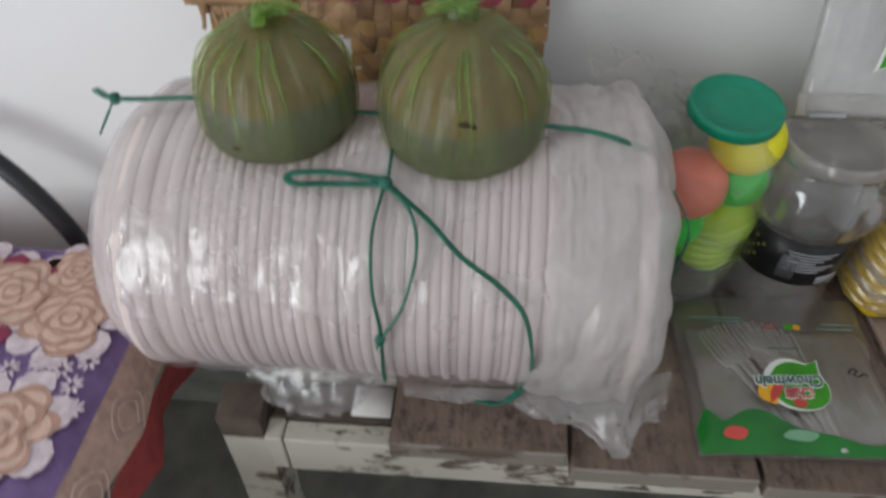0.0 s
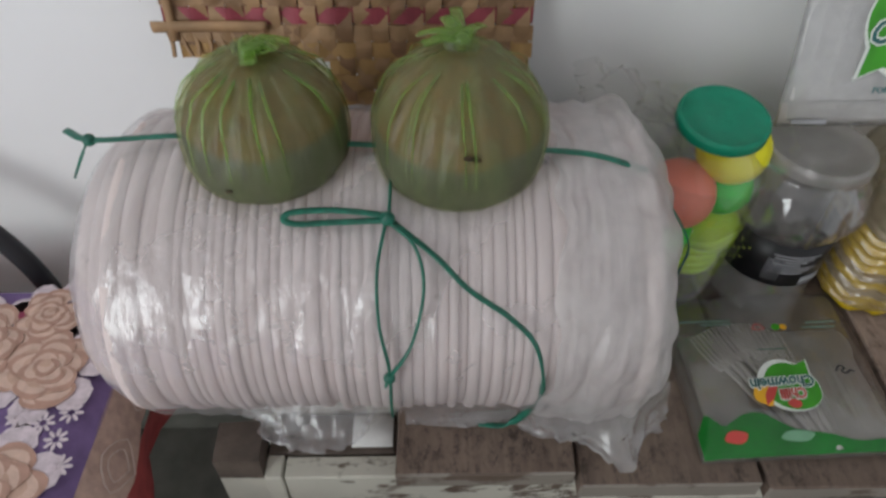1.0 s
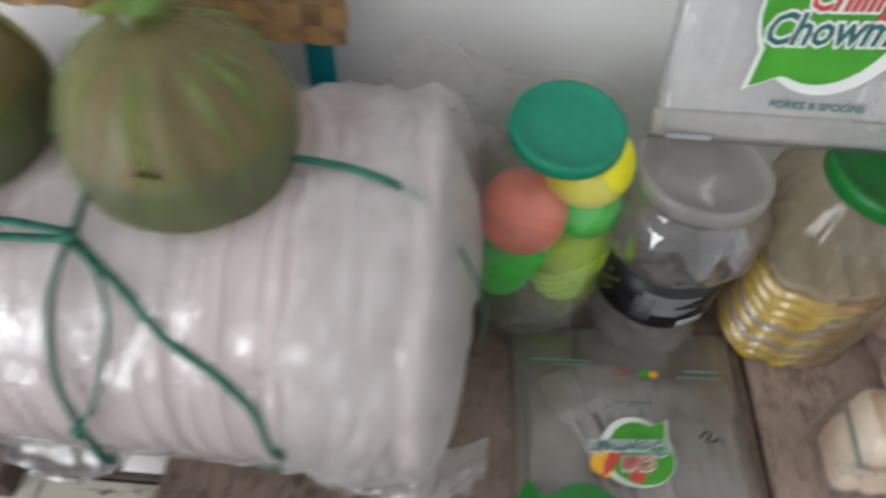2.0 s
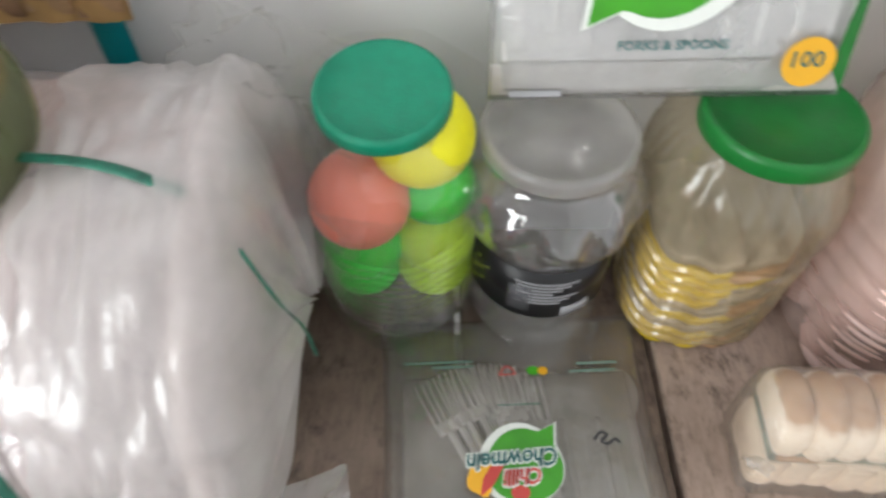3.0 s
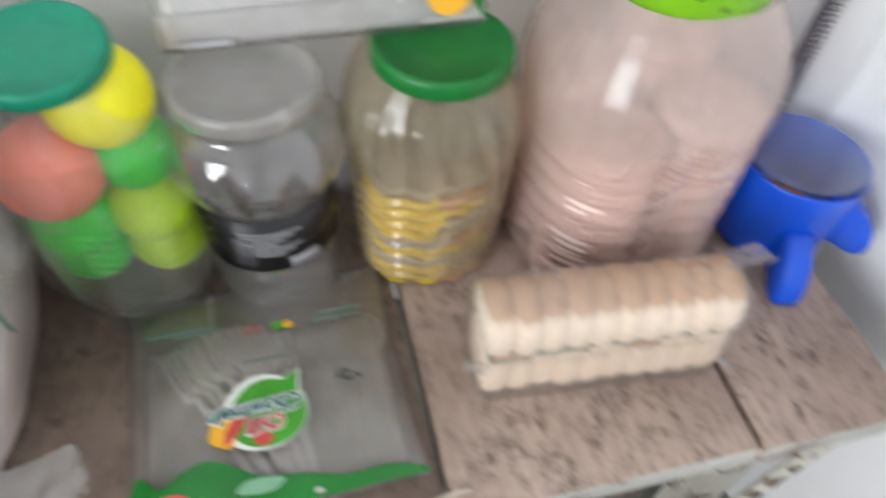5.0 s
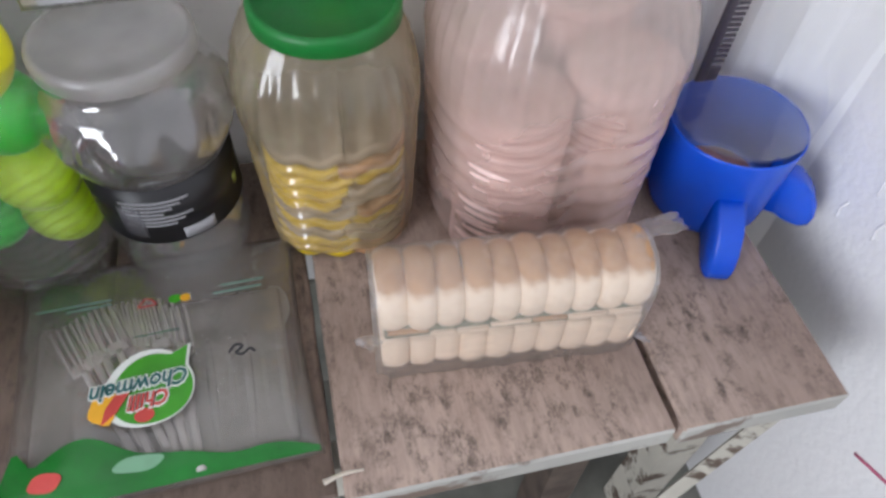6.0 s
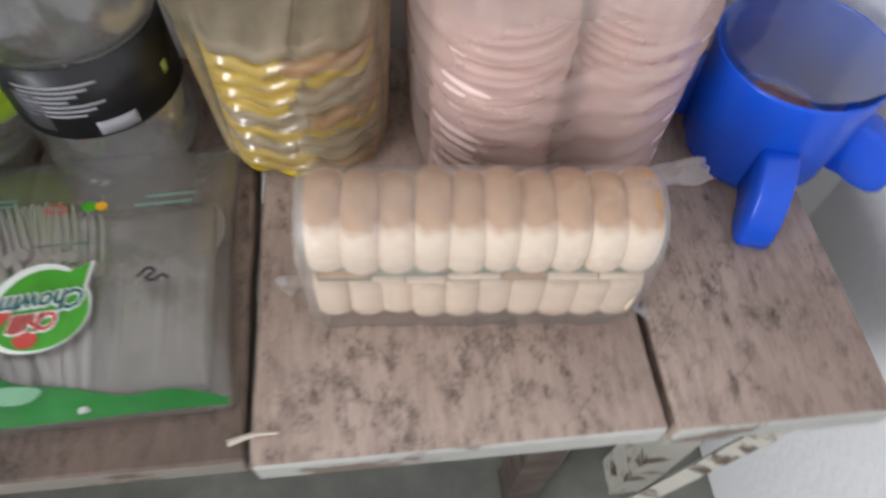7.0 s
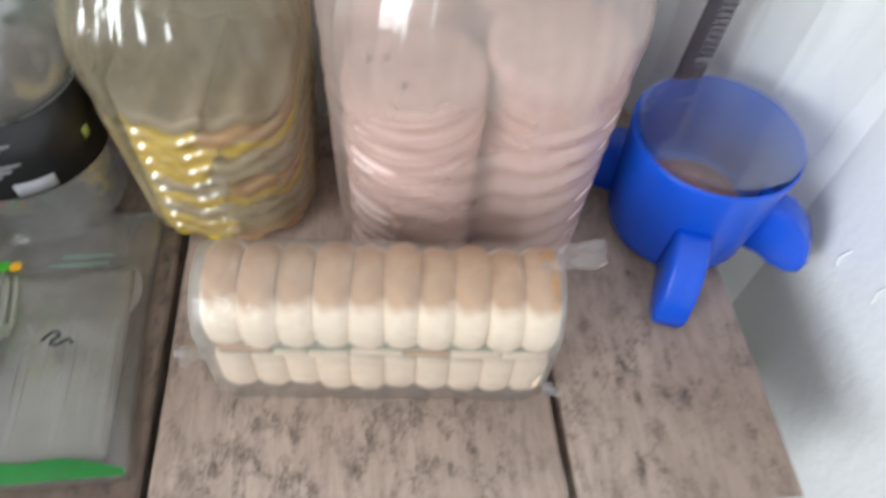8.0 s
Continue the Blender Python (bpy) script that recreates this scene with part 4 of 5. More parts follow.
TOP_SLICE = [(0.002, 0.0), (0.0005, 0.010), (0.002, 0.021), (0.007, 0.030), (0.016, 0.0362), (0.028, 0.038), (0.041, 0.0355), (0.050, 0.026), (0.0515, 0.012), (0.050, 0.0)]
LOW_SLICE = [(0.009, 0.001), (0.003, 0.004), (0.0, 0.012), (-0.0005, 0.024), (0.001, 0.036), (0.003, 0.0425), (0.030, 0.043), (0.050, 0.042), (0.0515, 0.02), (0.046, 0.001)]
tops = [part("rusk", rusk_mesh(PW, [(y, z * (0.97 + 0.06 * k)) for y, z in TOP_SLICE], 0.0052 + 0.0008 * k), M_RUSK, bread) for k in range(2)]
lows = [part("rusk", rusk_mesh(PW, LOW_SLICE, 0.0048), M_RUSK, bread)]
low_mesh, top_meshes = lows[0].data, [o.data for o in tops]
M_RUSKL = plain("sponge_rusk_side", (0.88, 0.70, 0.53), 0.85, 0.08, 150, 0.4)
low_mesh.materials.clear()
low_mesh.materials.append(M_RUSKL)
for o in tops + lows:
    bpy.data.objects.remove(o)
for i in range(10):
    for me, z in ((low_mesh, 0.004), (top_meshes[i % 2], 0.058)):
        ob = new("rusk", me)
        ob.parent = bread
        ob.matrix_basis = pose(0.002 + PW * i + rng.uniform(-0.0006, 0.0006), rng.uniform(-0.0015, 0.0015), z + rng.uniform(-0.0008, 0.0008), 0, 0, rng.uniform(-1.5, 1.5))
x = 0.006
while x < 0.172:
    L = rng.uniform(0.014, 0.028)
    z = 0.0478 + rng.choice((0, 0.0028, 0.0056))
    part("layer", box(x, min(x + L, 0.177), 0.001 + 0.002 * rng.random(), 0.055, z, z + 0.0036, 0.0006, 1), rng.choice((M_RUSKL, M_RUSKL, M_RUSK)), bread)
    x += L + 0.001
# solid dark slab stands in for the shade in the gap
part("gap_shade", box(0.004, 0.176, 0.004, 0.050, 0.0460, 0.0585, 0.001, 1), M_GAPSHADE, bread, "dark slab painted as the shaded gap between the rows")
bm = bmesh.new()
rows = []
loop = [(-0.0015, 0.003), (-0.002, 0.03), (-0.0015, 0.055), (-0.002, 0.074), (0.004, 0.088), (0.013, 0.0955), (0.028, 0.0985), (0.042, 0.0955), (0.051, 0.086), (0.0545, 0.06), (0.054, 0.004), (0.03, 0.002)]
for i in range(41):
    t = i / 40
    x = -0.003 + 0.184 * t
    k = 1.0 if 0.04 < t < 0.96 else 0.93
    row = []
    for j, (y, z) in enumerate(loop):
        w_ = noise.noise(Vector((x * 90, j * 1.3, 0.5)))
        row.append(bm.verts.new((x + 0.001 * w_, 0.028 + (y - 0.028) * k + 0.0009 * w_, 0.06 + (z - 0.06) * k + 0.0012 * w_)))
    rows.append(row)
for a, b in zip(rows, rows[1:]):
    for j in range(len(loop)):
        bm.faces.new((a[j], b[j], b[(j + 1) % len(loop)], a[(j + 1) % len(loop)]))
bm.faces.new(rows[0][::-1]), bm.faces.new(rows[-1])
wrap = part("wrapper", bm, M_FILM2, bread, "clear crinkled plastic wrap")


def tuft(base, tip, wide, mat, parent, seed):
    bm = bmesh.new()
    base, tip = Vector(base), Vector(tip)
    side = (tip - base).cross(Vector((0, 0.6, 1))).normalized()
    rows = []
    for i in range(9):
        t = i / 8
        c = base.lerp(tip, t)
        wd = wide * (0.55 + 0.45 * t) if t < 0.9 else wide * 0.8
        rows.append([bm.verts.new(c + side * wd * (k / 6 - 0.5) + Vector((0.003 * noise.noise(Vector((k * 1.7, t * 3, seed + 3))), 0, 0.008 * t * noise.noise(Vector((t * 4, k * 1.1, seed)))))) for k in range(7)])
    for a, b in zip(rows, rows[1:]):
        for k in range(6):
            bm.faces.new((a[k], b[k], b[k + 1], a[k + 1]))
    return part("seal", bm, mat, parent)


tuft((0.162, 0.040, 0.088), (0.202, 0.036, 0.102), 0.042, M_FILM, wrap, 1.0)
tuft((0.0, 0.0, 0.056), (-0.012, -0.006, 0.060), 0.022, M_FILM, wrap, 4.0)
tuft((0.178, 0.004, 0.02), (0.190, -0.002, 0.016), 0.012, M_FILM, wrap, 6.0)

# ---- packets of forks and spoons ----
def logo(parent, m, s):
    """Round leaf badge with the dish's name; s is its scale, m its plane."""
    m = m @ Matrix.Diagonal((1, 1.22, 1, 1))
    leaf = ellipse(-0.004 * s, 0.002 * s, 0.045 * s, 0.036 * s, 36, 0.03, 3)
    tip = [(-0.040 * s, -0.008 * s), (-0.045 * s, -0.038 * s), (-0.026 * s, -0.031 * s), (0.0, -0.034 * s), (0.024 * s, -0.026 * s), (0.03 * s, 0.0)]
    back = part("badge_edge", flat_shape(ellipse(0, 0, 0.051 * s, 0.040 * s, 36, 0.03, 3), m), M_WHITE, parent)
    flat = part("badge_tail_edge", flat_shape([(x * 1.08, y * 1.06) for x, y in tip], m @ pose(0, 0, 0.0001)), M_WHITE, parent)
    part("leaf", flat_shape(leaf, m @ pose(0, 0, 0.0005)), M_LEAF, parent)
    part("leaf_tail", flat_shape(tip, m @ pose(0, 0, 0.0007)), M_LEAF, parent)
    part("yellow_shape", flat_shape(ellipse(0.048 * s, 0.012 * s, 0.016 * s, 0.018 * s, 16, 0.12, 4), m @ pose(0, 0, 0.0008)), M_BADGE, parent)
    part("red_shape", flat_shape([(0.020 * s, 0.002 * s), (0.034 * s, 0.020 * s), (0.05 * s, 0.030 * s), (0.046 * s, 0.014 * s), (0.036 * s, 0.002 * s)], m @ pose(0, 0, 0.0011)), M_TXTR, parent)
    part("red_shape", flat_shape(ellipse(0.004 * s, 0.028 * s, 0.011 * s, 0.007 * s, 16), m @ pose(0, 0, 0.0011)), M_TXTR, parent)
    for body, size, at, mat, fat in (("Chowmein", 0.0245, (-0.046, -0.0135), M_TXT, 0.0019), ("Chilli", 0.0215, (-0.024, 0.0055), M_TXTR, 0.0019)):
        for mt, z, b in ((M_WHITE, 0.0014, fat), (mat, 0.0019, 0.0004)):
            lettering(body, size * s, m @ pose(at[0] * s, at[1] * s, z, 0, 0, 2), parent, mt, "lettering_edge" if b == fat else "lettering", 0.25, b * s)


def cutlery(L, tines):
    bm = bmesh.new()
    sweep([(0, 0, 0), (0, L * 0.35, 0.001), (0, L * 0.68, 0.0)], 0.006, 0.0022, 6, bm=bm)
    if tines:
        sweep([(0, L * 0.66, 0), (0, L * 0.74, -0.001)], 0.017, 0.0018, 6, bm=bm)
        for k in range(4):
            x = -0.0075 + 0.005 * k
            sweep([(x, L * 0.72, -0.001), (x, L * 0.9, 0.0), (x * 0.9, L, 0.001)], 0.0028, 0.0018, 5, bm=bm)
    else:
        r = [bm.verts.new((0.011 * math.cos(a), L * 0.84 + L * 0.16 * math.sin(a), -0.002)) for a in (2 * math.pi * i / 18 for i in range(18))]
        c = bm.verts.new((0, L * 0.84, -0.005))
        for i in range(18):
            bm.faces.new((r[i], r[(i + 1) % 18], c))
    return bm


# packet lying on the bench
flatbag = thing("cutlery_packet", "clear packet of plastic forks lying on the bench", "packet", (0.302, 0.360, TOP), 2, "cutlery packets")
BW, BD = 0.098, 0.082


def pillow(bw, bd, h, mat, name, parent, label, n=36, back=0.0):
    bm = bmesh.new()
    tops, bots = [], []
    for i in range(n + 1):
        ra, rb = [], []
        for j in range(n + 1):
            u, v = i / n * 2 - 1, j / n * 2 - 1
            k = max(0.0, (1 - u ** 4) * (1 - v ** 4)) ** 0.55
            x, y = u * bw * (1 - 0.03 * (1 - v * v)), v * bd + (back if v > 0.6 else 0) * (v - 0.6) / 0.4
            wr = noise.noise(Vector((x * 38, y * 38, 1))) + 0.6 * noise.noise(Vector((x * 90, y * 60, 5))) - 0.5 * abs(noise.noise(Vector((x * 55 + y * 30, y * 25, 8))))
            ra.append(bm.verts.new((x, y, 0.003 + h * k + 0.0020 * wr * min(1, k + 0.3) + (0.002 if k < 0.05 else 0))))
            rb.append(bm.verts.new((x, y, 0.0016)) if 0 < i < n and 0 < j < n else ra[-1])
        tops.append(ra), bots.append(rb)
    for i in range(n):
        for j in range(n):
            bm.faces.new((tops[i][j], tops[i + 1][j], tops[i + 1][j + 1], tops[i][j + 1]))
            try:
                bm.faces.new((bots[i][j], bots[i][j + 1], bots[i + 1][j + 1], bots[i + 1][j]))
            except ValueError:
                pass
    return part(name, bm, mat, parent, label)


sheet = pillow(BW, BD, 0.020, M_FILM3, "wrapper", flatbag, "hazy clear plastic wrapper", 36, 0.020)
for i in range(10):
    rz = 26 - 2.2 * i + rng.uniform(-2, 2)
    hx, hy = -0.066 + 0.0085 * i, 0.046 + 0.012 * math.sin(0.35 * i)
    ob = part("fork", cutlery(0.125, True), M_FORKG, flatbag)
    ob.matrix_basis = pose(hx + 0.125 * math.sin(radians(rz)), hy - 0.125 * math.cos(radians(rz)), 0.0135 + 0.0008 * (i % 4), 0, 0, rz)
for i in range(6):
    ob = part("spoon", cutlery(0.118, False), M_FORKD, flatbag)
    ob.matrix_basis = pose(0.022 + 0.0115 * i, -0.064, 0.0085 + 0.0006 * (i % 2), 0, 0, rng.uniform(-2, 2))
# white handles coloured grey-brown, as they look in the bundle's shade
part("pack_filling", box(-0.082, 0.084, -0.070, 0.052, 0.0025, 0.010, 0.003), plain("shaded_grey_handles", (0.27, 0.245, 0.225), 0.6, 0.2, 40, 0.2), flatbag, "stacked white plastic handles, shade painted in as grey")
face = pose(0.0, 0.0, 0.0268, 0, 0, 180)
logo(flatbag, face @ pose(0.004, 0.021, 0), 0.56)
# green band along the edge nearest the bench front, with two printed badges
band = flatbag


def puff(x, y, h=0.020):
    u, v = x / BW, y / BD
    return 0.003 + h * max(0.0, (1 - u ** 4) * (1 - v ** 4)) ** 0.55 + 0.0024


bm = bmesh.new()
rows = []
for i in range(49):
    x = -0.0955 + 0.191 * i / 48
    top = -0.067 + 0.021 * math.exp(-((x + 0.048) / 0.036) ** 2) - 0.008 * max(0.0, x) / 0.09 + 0.0015 * math.sin(x * 110)
    if x < -0.074:
        top += 0.020 * max(0.0, 1 - abs(x + 0.086) / 0.012)
    rows.append([bm.verts.new((x, y, puff(x, y) + 0.0008 * noise.noise(Vector((x * 60, y * 60, 3))))) for y in (-0.0805 + (top + 0.0805) * k / 7 for k in range(8))])
for a, b in zip(rows, rows[1:]):
    for k in range(7):
        bm.faces.new((a[k], b[k], b[k + 1], a[k + 1]))
part("green_band", bm, M_LEAFD, band, "green printed band")
for cx, cy, rx, ry, mt in ((-0.066, -0.066, 0.010, 0.0055, M_TXTR), (-0.012, -0.0675, 0.015, 0.0045, M_PALEG)):
    bm = bmesh.new()
    c = bm.verts.new((cx, cy, puff(cx, cy) + 0.0012))
    r = [bm.verts.new((x, y, puff(x, y) + 0.0012)) for x, y in ellipse(cx, cy, rx, ry, 22, 0.06, 4)]
    for k in range(22):
        bm.faces.new((c, r[k], r[(k + 1) % 22]))
    part("band_badge", bm, mt, band)
part("ink_mark", sweep([(0.047, -0.007, 0.0266), (0.052, -0.002, 0.0266), (0.056, -0.004, 0.0266), (0.052, -0.008, 0.0266), (0.056, -0.010, 0.0266), (0.061, -0.007, 0.0266), (0.064, -0.010, 0.0266)], 0.0020, 0.0006), M_INK, band, "small handwritten ink squiggle")
part("print_mark", flat_shape(ellipse(0.013, 0.048, 0.0045, 0.0035), pose(0, 0, 0.0225)), M_LEAF, band)
part("print_mark", flat_shape(ellipse(0.020, 0.0475, 0.0035, 0.0032), pose(0, 0, 0.0226)), M_BADGE, band)
M_FAINT = plain("faint_green_print", (0.16, 0.27, 0.22), 0.5)
for x, y, L in ((-0.055, 0.057, 0.05), (-0.045, 0.053, 0.03), (0.06, 0.052, 0.03), (0.056, 0.046, 0.034), (0.0, 0.022, 0.03)):
    part("print_line", flat_shape([(x - L / 2, y), (x + L / 2, y), (x + L / 2, y + 0.0016), (x - L / 2, y + 0.0016)], pose(0, 0, 0.0215)), M_FAINT, band)

# packet standing on the jars, leaning on the wall
hung = thing("cutlery_packet", "clear packet of forks and spoons leaning on the wall", "packet", (0, 0, 0), 0, "cutlery packets")
HP = Matrix.Translation((0.376, 0.491, 0.6550)) @ Euler((radians(75.5), 0, radians(-3))).to_matrix().to_4x4() @ pose(0, 0, 0, 0, 0, 2.5)
sheet = pillow(0.1, 0.15, 0.012, M_FILM4, "wrapper", hung, "glossy clear plastic wrapper", 36)
sheet.data.transform(HP @ Matrix.Translation((0, 0.15, -0.004)))
bm = box(-0.092, 0.096, 0.024, 0.27, -0.001, 0.003, 0.001)
ob = part("backing", bm, plain("pale_backing", (0.62, 0.60, 0.60), 0.5, 0.06, 14, 0.1), hung, "pale handles inside the packet")
ob.data.transform(HP)
bm = box(-0.0985, 0.0985, 0.003, 0.022, -0.0015, 0.0018, 0.001)
ob = part("header", bm, M_FORKG, hung, "white printed header strip")
ob.data.transform(HP)
for i in range(10):
    ob = part("fork", cutlery(0.15, True), M_FORK, hung)
    ob.data.transform(pose(0, 0.0, -0.0035))
    ob.data.transform(HP @ pose(-0.082 + 0.0185 * i, 0.03, 0.006))
logo(hung, HP @ pose(-0.006, 0.090, 0.0128), 0.92)
lettering("FORKS & SPOONS", 0.0074, HP @ pose(-0.030, 0.0325, 0.0105), hung, M_TXT, "lettering", 0, 0.0001)
part("count_badge", flat_shape(ellipse(0.074, 0.024, 0.0142, 0.0142), HP @ pose(0, 0, 0.0105)), M_BADGE, hung, "round orange count badge")
lettering("100", 0.013, HP @ pose(0.0625, 0.0215, 0.0112), hung, M_TXT, "number", 0, 0.0001)
part("small_print", flat_shape([(-0.088, 0.004), (-0.058, 0.004), (-0.058, 0.0075), (-0.088, 0.0075)], HP @ pose(0, 0, 0.006)), M_PRINT, hung)
part("green_band", flat_shape([(0.088, 0.02), (0.0965, 0.005), (0.0965, 0.10), (0.091, 0.06)], HP @ pose(0, 0, 0.0085)), M_LEAFD, hung)
part("green_band", flat_shape([(-0.096, 0.145), (-0.080, 0.20), (-0.085, 0.27), (-0.097, 0.27)], HP @ pose(0, 0, 0.0085)), M_LEAFD, hung)

# sprig of greens behind the big jar
sprig = thing("herb_sprig", "small sprig of green herb leaves by the wall", "herb")
for i in range(9):
    c = Vector((0.538 + 0.024 * rng.random(), 0.545 + 0.012 * rng.random(), 0.672 + 0.022 * rng.random()))
    bm = bmesh.new()
    bmesh.ops.create_icosphere(bm, subdivisions=2, radius=0.009, matrix=Matrix.Translation(c) @ Euler((rng.random() * 3, rng.random() * 3, 0)).to_matrix().to_4x4() @ Matrix.Diagonal((1.3, 0.7, 0.22, 1)))
    part("leaf", bm, M_SPROUT, sprig)
part("stalk", sweep([(0.548, 0.553, 0.68), (0.556, 0.560, 0.70), (0.58, 0.572, 0.75)], 0.003), M_SPROUT, sprig)

# ---- bed at the left ----
bed_thing = thing("bed", "bed with purple rose-print cover and red hem", "bed")
BX0, BX1, BY0, BY1, BZ = -1.25, -0.322, -1.3, 0.462, 0.468
bm = bmesh.new()
rows = []
NX, NY = 60, 90
for i in range(NX + 1):
    row = []
    for j in range(NY + 1):
        x, y = BX0 + (BX1 - BX0) * i / NX, BY0 + (BY1 - BY0) * j / NY
        z = BZ + 0.003 * noise.noise(Vector((x * 9, y * 9, 0)))
        e = max(0.0, (x - (BX1 - 0.03)) / 0.03)
        z -= 0.012 * e * e
        row.append(bm.verts.new((x, y, z)))
    rows.append(row)
for i in range(NX):
    for j in range(NY):
        bm.faces.new((rows[i][j], rows[i + 1][j], rows[i + 1][j + 1], rows[i][j + 1]))
part("bedcover", bm, M_PURPLE, bed_thing, "purple rose-print cloth")
part("mattress", box(BX0 + 0.01, BX1 - 0.03, BY0 + 0.01, BY1 - 0.01, 0.33, BZ - 0.018, 0.006), M_REDCL, bed_thing)
for lx in (BX0 + 0.05, BX1 - 0.40):
    for ly in (BY0 + 0.05, BY1 - 0.10):
        part("leg", box(lx, lx + 0.05, ly, ly + 0.05, 0, 0.332, 0.003), M_DARK, bed_thing, "", False)


def drape(x0, x1, z0, z1, mat, label, fold, seed):
    bm = bmesh.new()
    rows = []
    for j in range(61):
        y = BY0 + (BY1 - BY0) * j / 60
        row = []
        for k in range(11):
            t = k / 10
            row.append(bm.verts.new((x0 + (x1 - x0) * t + fold * t * math.sin(y * 46 + seed) + 0.5 * fold * t * noise.noise(Vector((y * 12, seed, t))), y, z0 + (z1 - z0) * t)))
        rows.append(row)
    for a, b in zip(rows, rows[1:]):
        for k in range(10):
            bm.faces.new((a[k], b[k], b[k + 1], a[k + 1]))
    return part("drape", bm, mat, bed_thing, label)


drape(BX1 - 0.001, BX1 + 0.020, BZ - 0.011, BZ - 0.055, M_BEIGE, "beige patterned border", 0.005, 1.0)
drape(BX1 + 0.020, BX1 + 0.012, BZ - 0.055, 0.345, M_REDCL, "plain red hanging hem", 0.010, 1.0)
# woven diamonds on the border
for y in (-0.35, -0.27, -0.19, -0.11, -0.03, 0.05, 0.13, 0.21, 0.29, 0.37):
    bm = bmesh.new()
    for s in (0.018, 0.011):
        c = [Vector((BX1 + 0.012 + 0.010 * dz / 0.02, y + dy, BZ - 0.033 - dz)) for dy, dz in ((0, s), (s * 1.4, 0), (0, -s), (-s * 1.4, 0), (0, s))]
        sweep([p + Vector((0.006, 0, 0)) for p in c], 0.0016, 0.0008, 4, n=3, bm=bm)
    part("border_diamond", bm, plain("border_thread", (0.62, 0.48, 0.42), 0.9), bed_thing)


def rose(cx, cy, r, seed):
    rr = random.Random(seed)
    for i in range(7):
        a = i * 0.9 + seed
        part("lace_leaf", flat_shape(ellipse(cx + 1.02 * r * math.cos(a), cy + 1.02 * r * math.sin(a), 0.42 * r, 0.42 * r, 22, 0.05, 9, a), pose(0, 0, BZ + 0.0028), 0.0003), M_LACE, bed_thing)
    level = 0
    for q, cnt, sz in ((0.72, 6, 0.46), (0.50, 5, 0.40), (0.28, 4, 0.30), (0.10, 3, 0.20)):
        for i in range(cnt):
            a = 2 * math.pi * i / cnt + rr.random() * 0.8
            px, py = cx + q * r * math.cos(a), cy + q * r * math.sin(a)
            for k, (sc, c) in enumerate(((1.0, 0), (0.90, 2), (0.68, 1))):
                off = 0.10 * r * k
                part("rose_petal", flat_shape(ellipse(px - off * math.cos(a), py - off * math.sin(a), sz * r * sc, sz * r * sc * 0.82, 16, 0.07, 3, rr.random() * 6), pose(0, 0, BZ + 0.0034 + 0.00006 * level), 0.00025), M_ROSE[c], bed_thing)
                level += 1


for cx, cy, r, sd in ((-0.455, 0.398, 0.043, 1), (-0.382, 0.368, 0.041, 2), (-0.402, 0.432, 0.030, 3), (-0.392, 0.248, 0.045, 4), (-0.575, 0.27, 0.05, 5), (-0.42, -0.06, 0.05, 6), (-0.53, 0.43, 0.035, 7), (-0.60, 0.06, 0.05, 8), (-0.42, -0.32, 0.05, 9)):
    rose(cx, cy, r, sd)
for cx, cy in ((-0.364, 0.312), (-0.343, 0.322), (-0.388, 0.318), (-0.413, 0.309), (-0.347, 0.296), (-0.438, 0.318), (-0.335, 0.272), (-0.50, 0.26), (-0.49, 0.30), (-0.36, 0.16), (-0.36, 0.09), (-0.39, 0.06), (-0.345, 0.125), (-0.47, 0.04), (-0.5, 0.1)):
    bm = bmesh.new()
    for i in range(8):
        flat_shape(ellipse(0.0068, 0, 0.0042, 0.0018, 8), pose(cx, cy, BZ + 0.0036, 0, 0, 45 * i), 0.0003, bm)
    part("daisy_print", bm, M_LACE, bed_thing)
for cx, cy, r in ((-0.445, 0.345, 0.014), (-0.42, 0.43, 0.013), (-0.49, 0.34, 0.012), (-0.475, 0.44, 0.014)):
    part("crimson_leaf", flat_shape(ellipse(cx, cy, r, r * 0.8, 16, 0.12, 5), pose(0, 0, BZ + 0.0036), 0.0003), M_CRIM, bed_thing)

hose = thing("rubber_hose", "thick black rubber hose curving behind the bed", "hose")
part("tube", sweep([(-0.62, 0.535, 0.60), (-0.53, 0.520, 0.565), (-0.475, 0.505, 0.52), (-0.442, 0.495, 0.455), (-0.445, 0.492, 0.39), (-0.52, 0.50, 0.36), (-0.70, 0.52, 0.36)], 0.021, 0.021, 16), M_HOSE, hose)

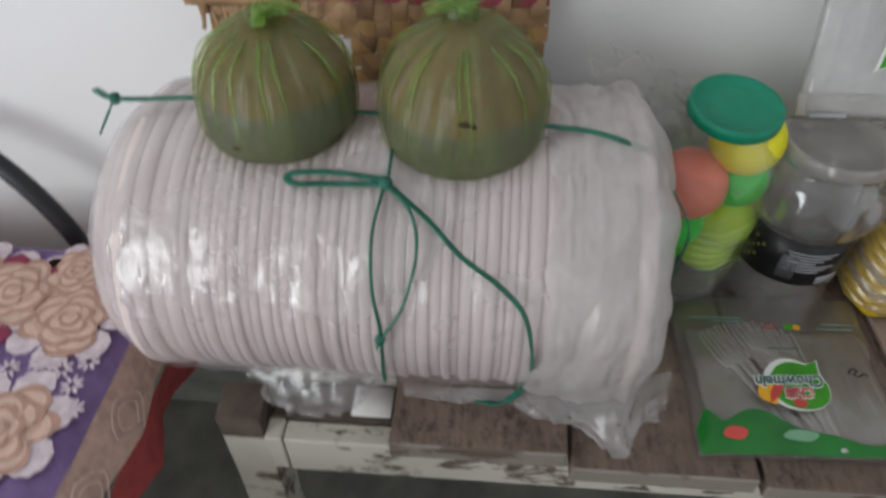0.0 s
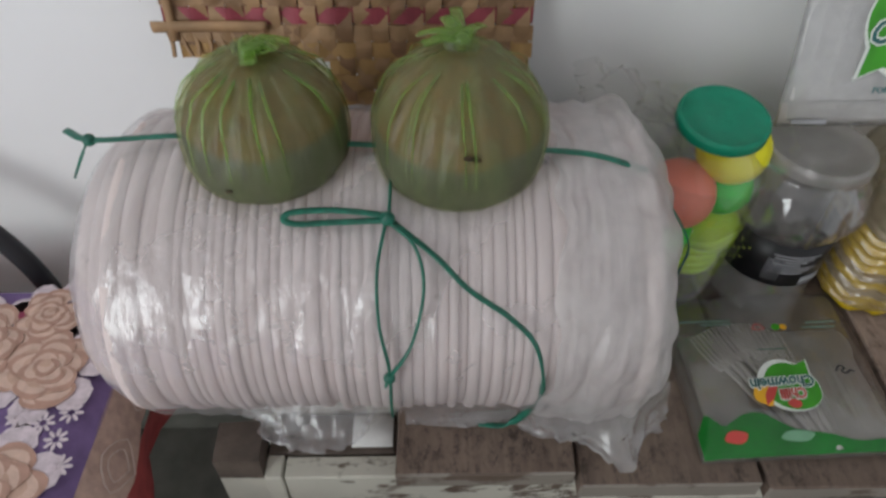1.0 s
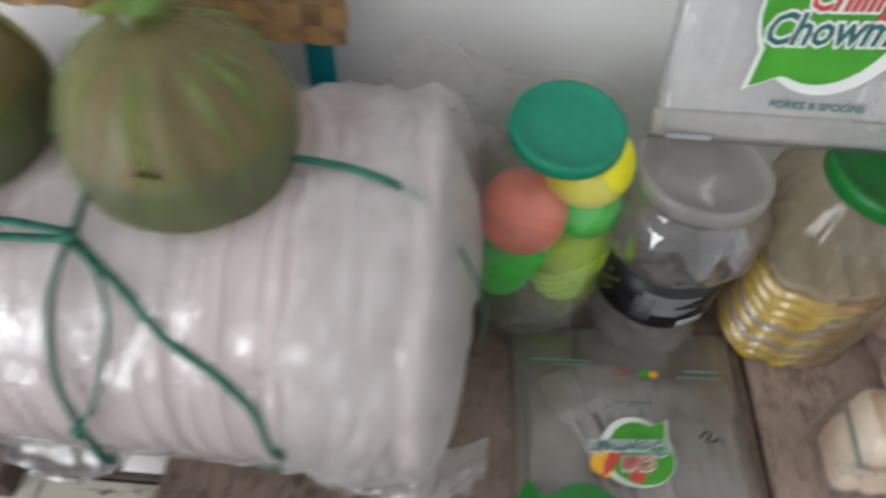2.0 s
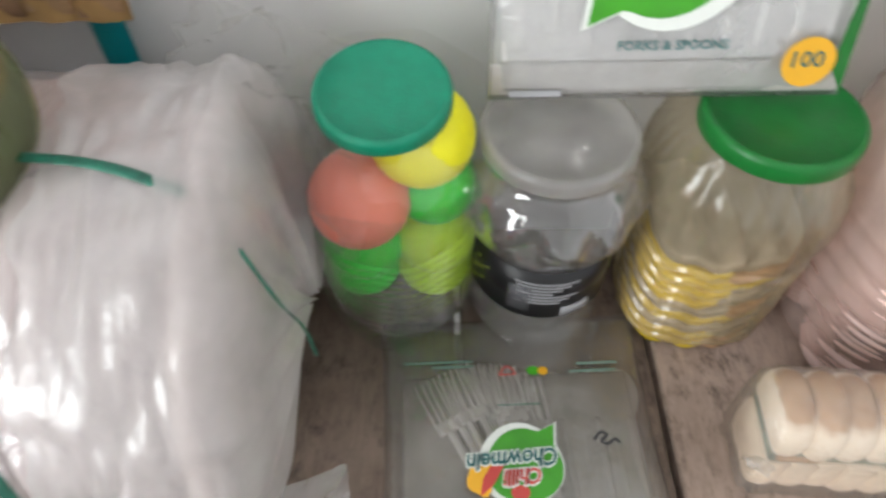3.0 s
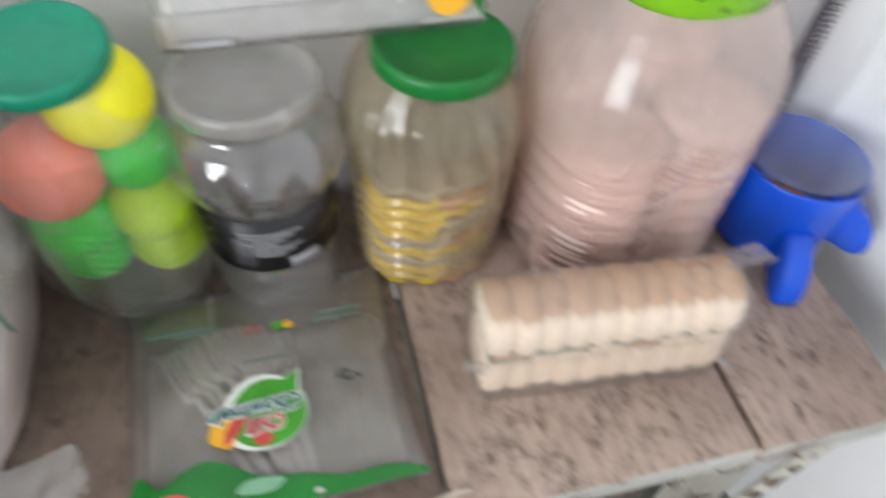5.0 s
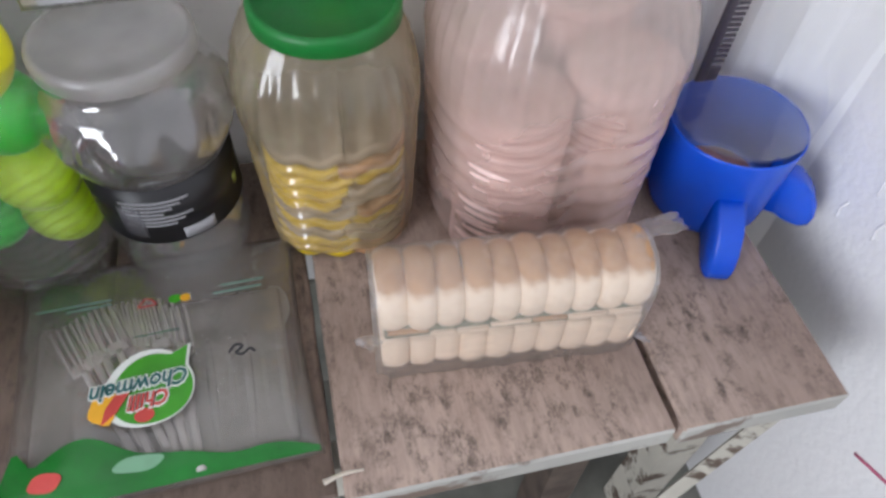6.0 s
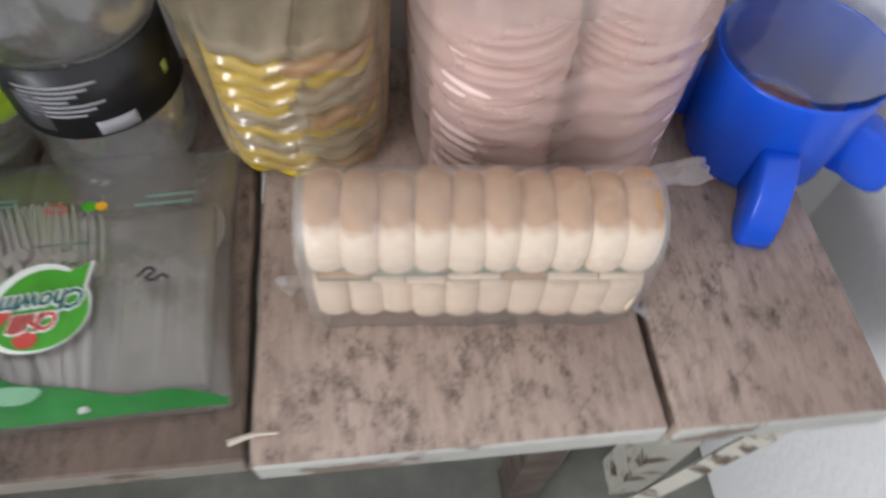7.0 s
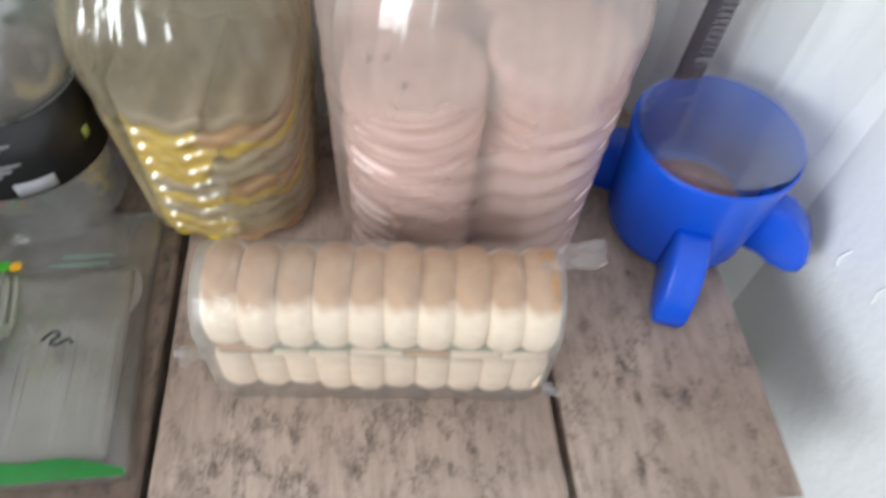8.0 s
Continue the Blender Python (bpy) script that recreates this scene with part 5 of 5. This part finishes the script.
# ---- small wear and litter ----
sliver = thing("wood_sliver", "pale splinter of wood lying on the bench", "splinter")
part("splinter", sweep([(0.399, 0.2635, TOP + 0.0022), (0.412, 0.2665, TOP + 0.0026), (0.425, 0.2665, TOP + 0.0022)], 0.0045, 0.0015, 5, taper=True), plain("pale_splinter", (0.62, 0.55, 0.46), 0.7), sliver)
scrap = thing("paper_scrap", "torn white paper scrap on the bench frame", "paper")
part("sheet", box(-0.100, -0.0625, 0.308, 0.341, 0.4283, 0.4293, 0.0003, 1), plain("white_paper", (0.80, 0.79, 0.77), 0.7), scrap)
for y, z, r in ((0.404, 0.606, 0.0045), (0.31, 0.50, 0.002), (0.27, 0.56, 0.0025)):
    bm = bmesh.new()
    bmesh.ops.create_icosphere(bm, subdivisions=2, radius=r, matrix=Matrix.Translation((SIDE, y, z)) @ Matrix.Diagonal((0.25, 0.8, 1.3, 1)))
    for v in bm.verts:
        v.co.y += 0.3 * r * noise.noise(v.co * 300)
    tagged(part("wall_chip", bm, plain("grey_chip", (0.22, 0.2, 0.19), 0.9)), "small grey chip in the plaster", "", "", "structure")
# raised plaster drips on the rough wall
for y, z, L in ((0.375, 0.520, 0.030), (0.355, 0.485, 0.022), (0.392, 0.47, 0.018), (0.33, 0.53, 0.02), (0.30, 0.47, 0.026)):
    tagged(part("plaster_drip", sweep([(SIDE + 0.0005, y, z + L / 2), (SIDE - 0.0008, y + 0.002, z), (SIDE + 0.0005, y + 0.001, z - L / 2)], 0.0035, 0.0022, 8), M_WALL_R), "raised drip of white plaster", "", "", "structure")
for a, z in ((-118, 0.2565), (-100, 0.250), (-62, 0.253), (-135, 0.262)):
    part("lid_smudge", wrap_patch(0.0569, a, a + 4, z, z + 0.003, 6), M_LIMED, jar4, "dark smudge on the lid")
for dx, dz in ((-0.062, 0.176), (-0.055, 0.182), (-0.048, 0.170)):
    bm = bmesh.new()
    bmesh.ops.create_icosphere(bm, subdivisions=1, radius=0.0016, matrix=Matrix.Translation((dx, -math.sqrt(max(0.0001, 0.0855 ** 2 - dx * dx)), dz)))
    part("speck", bm, M_SPOT, jar4, "brown speck")
part("recycle_mark", sweep([(-0.012, 0.046, 0.0232), (-0.006, 0.052, 0.0232), (0.0, 0.046, 0.0232), (-0.012, 0.0455, 0.0232)], 0.0012, 0.0004, 5), M_TXTR, flatbag)
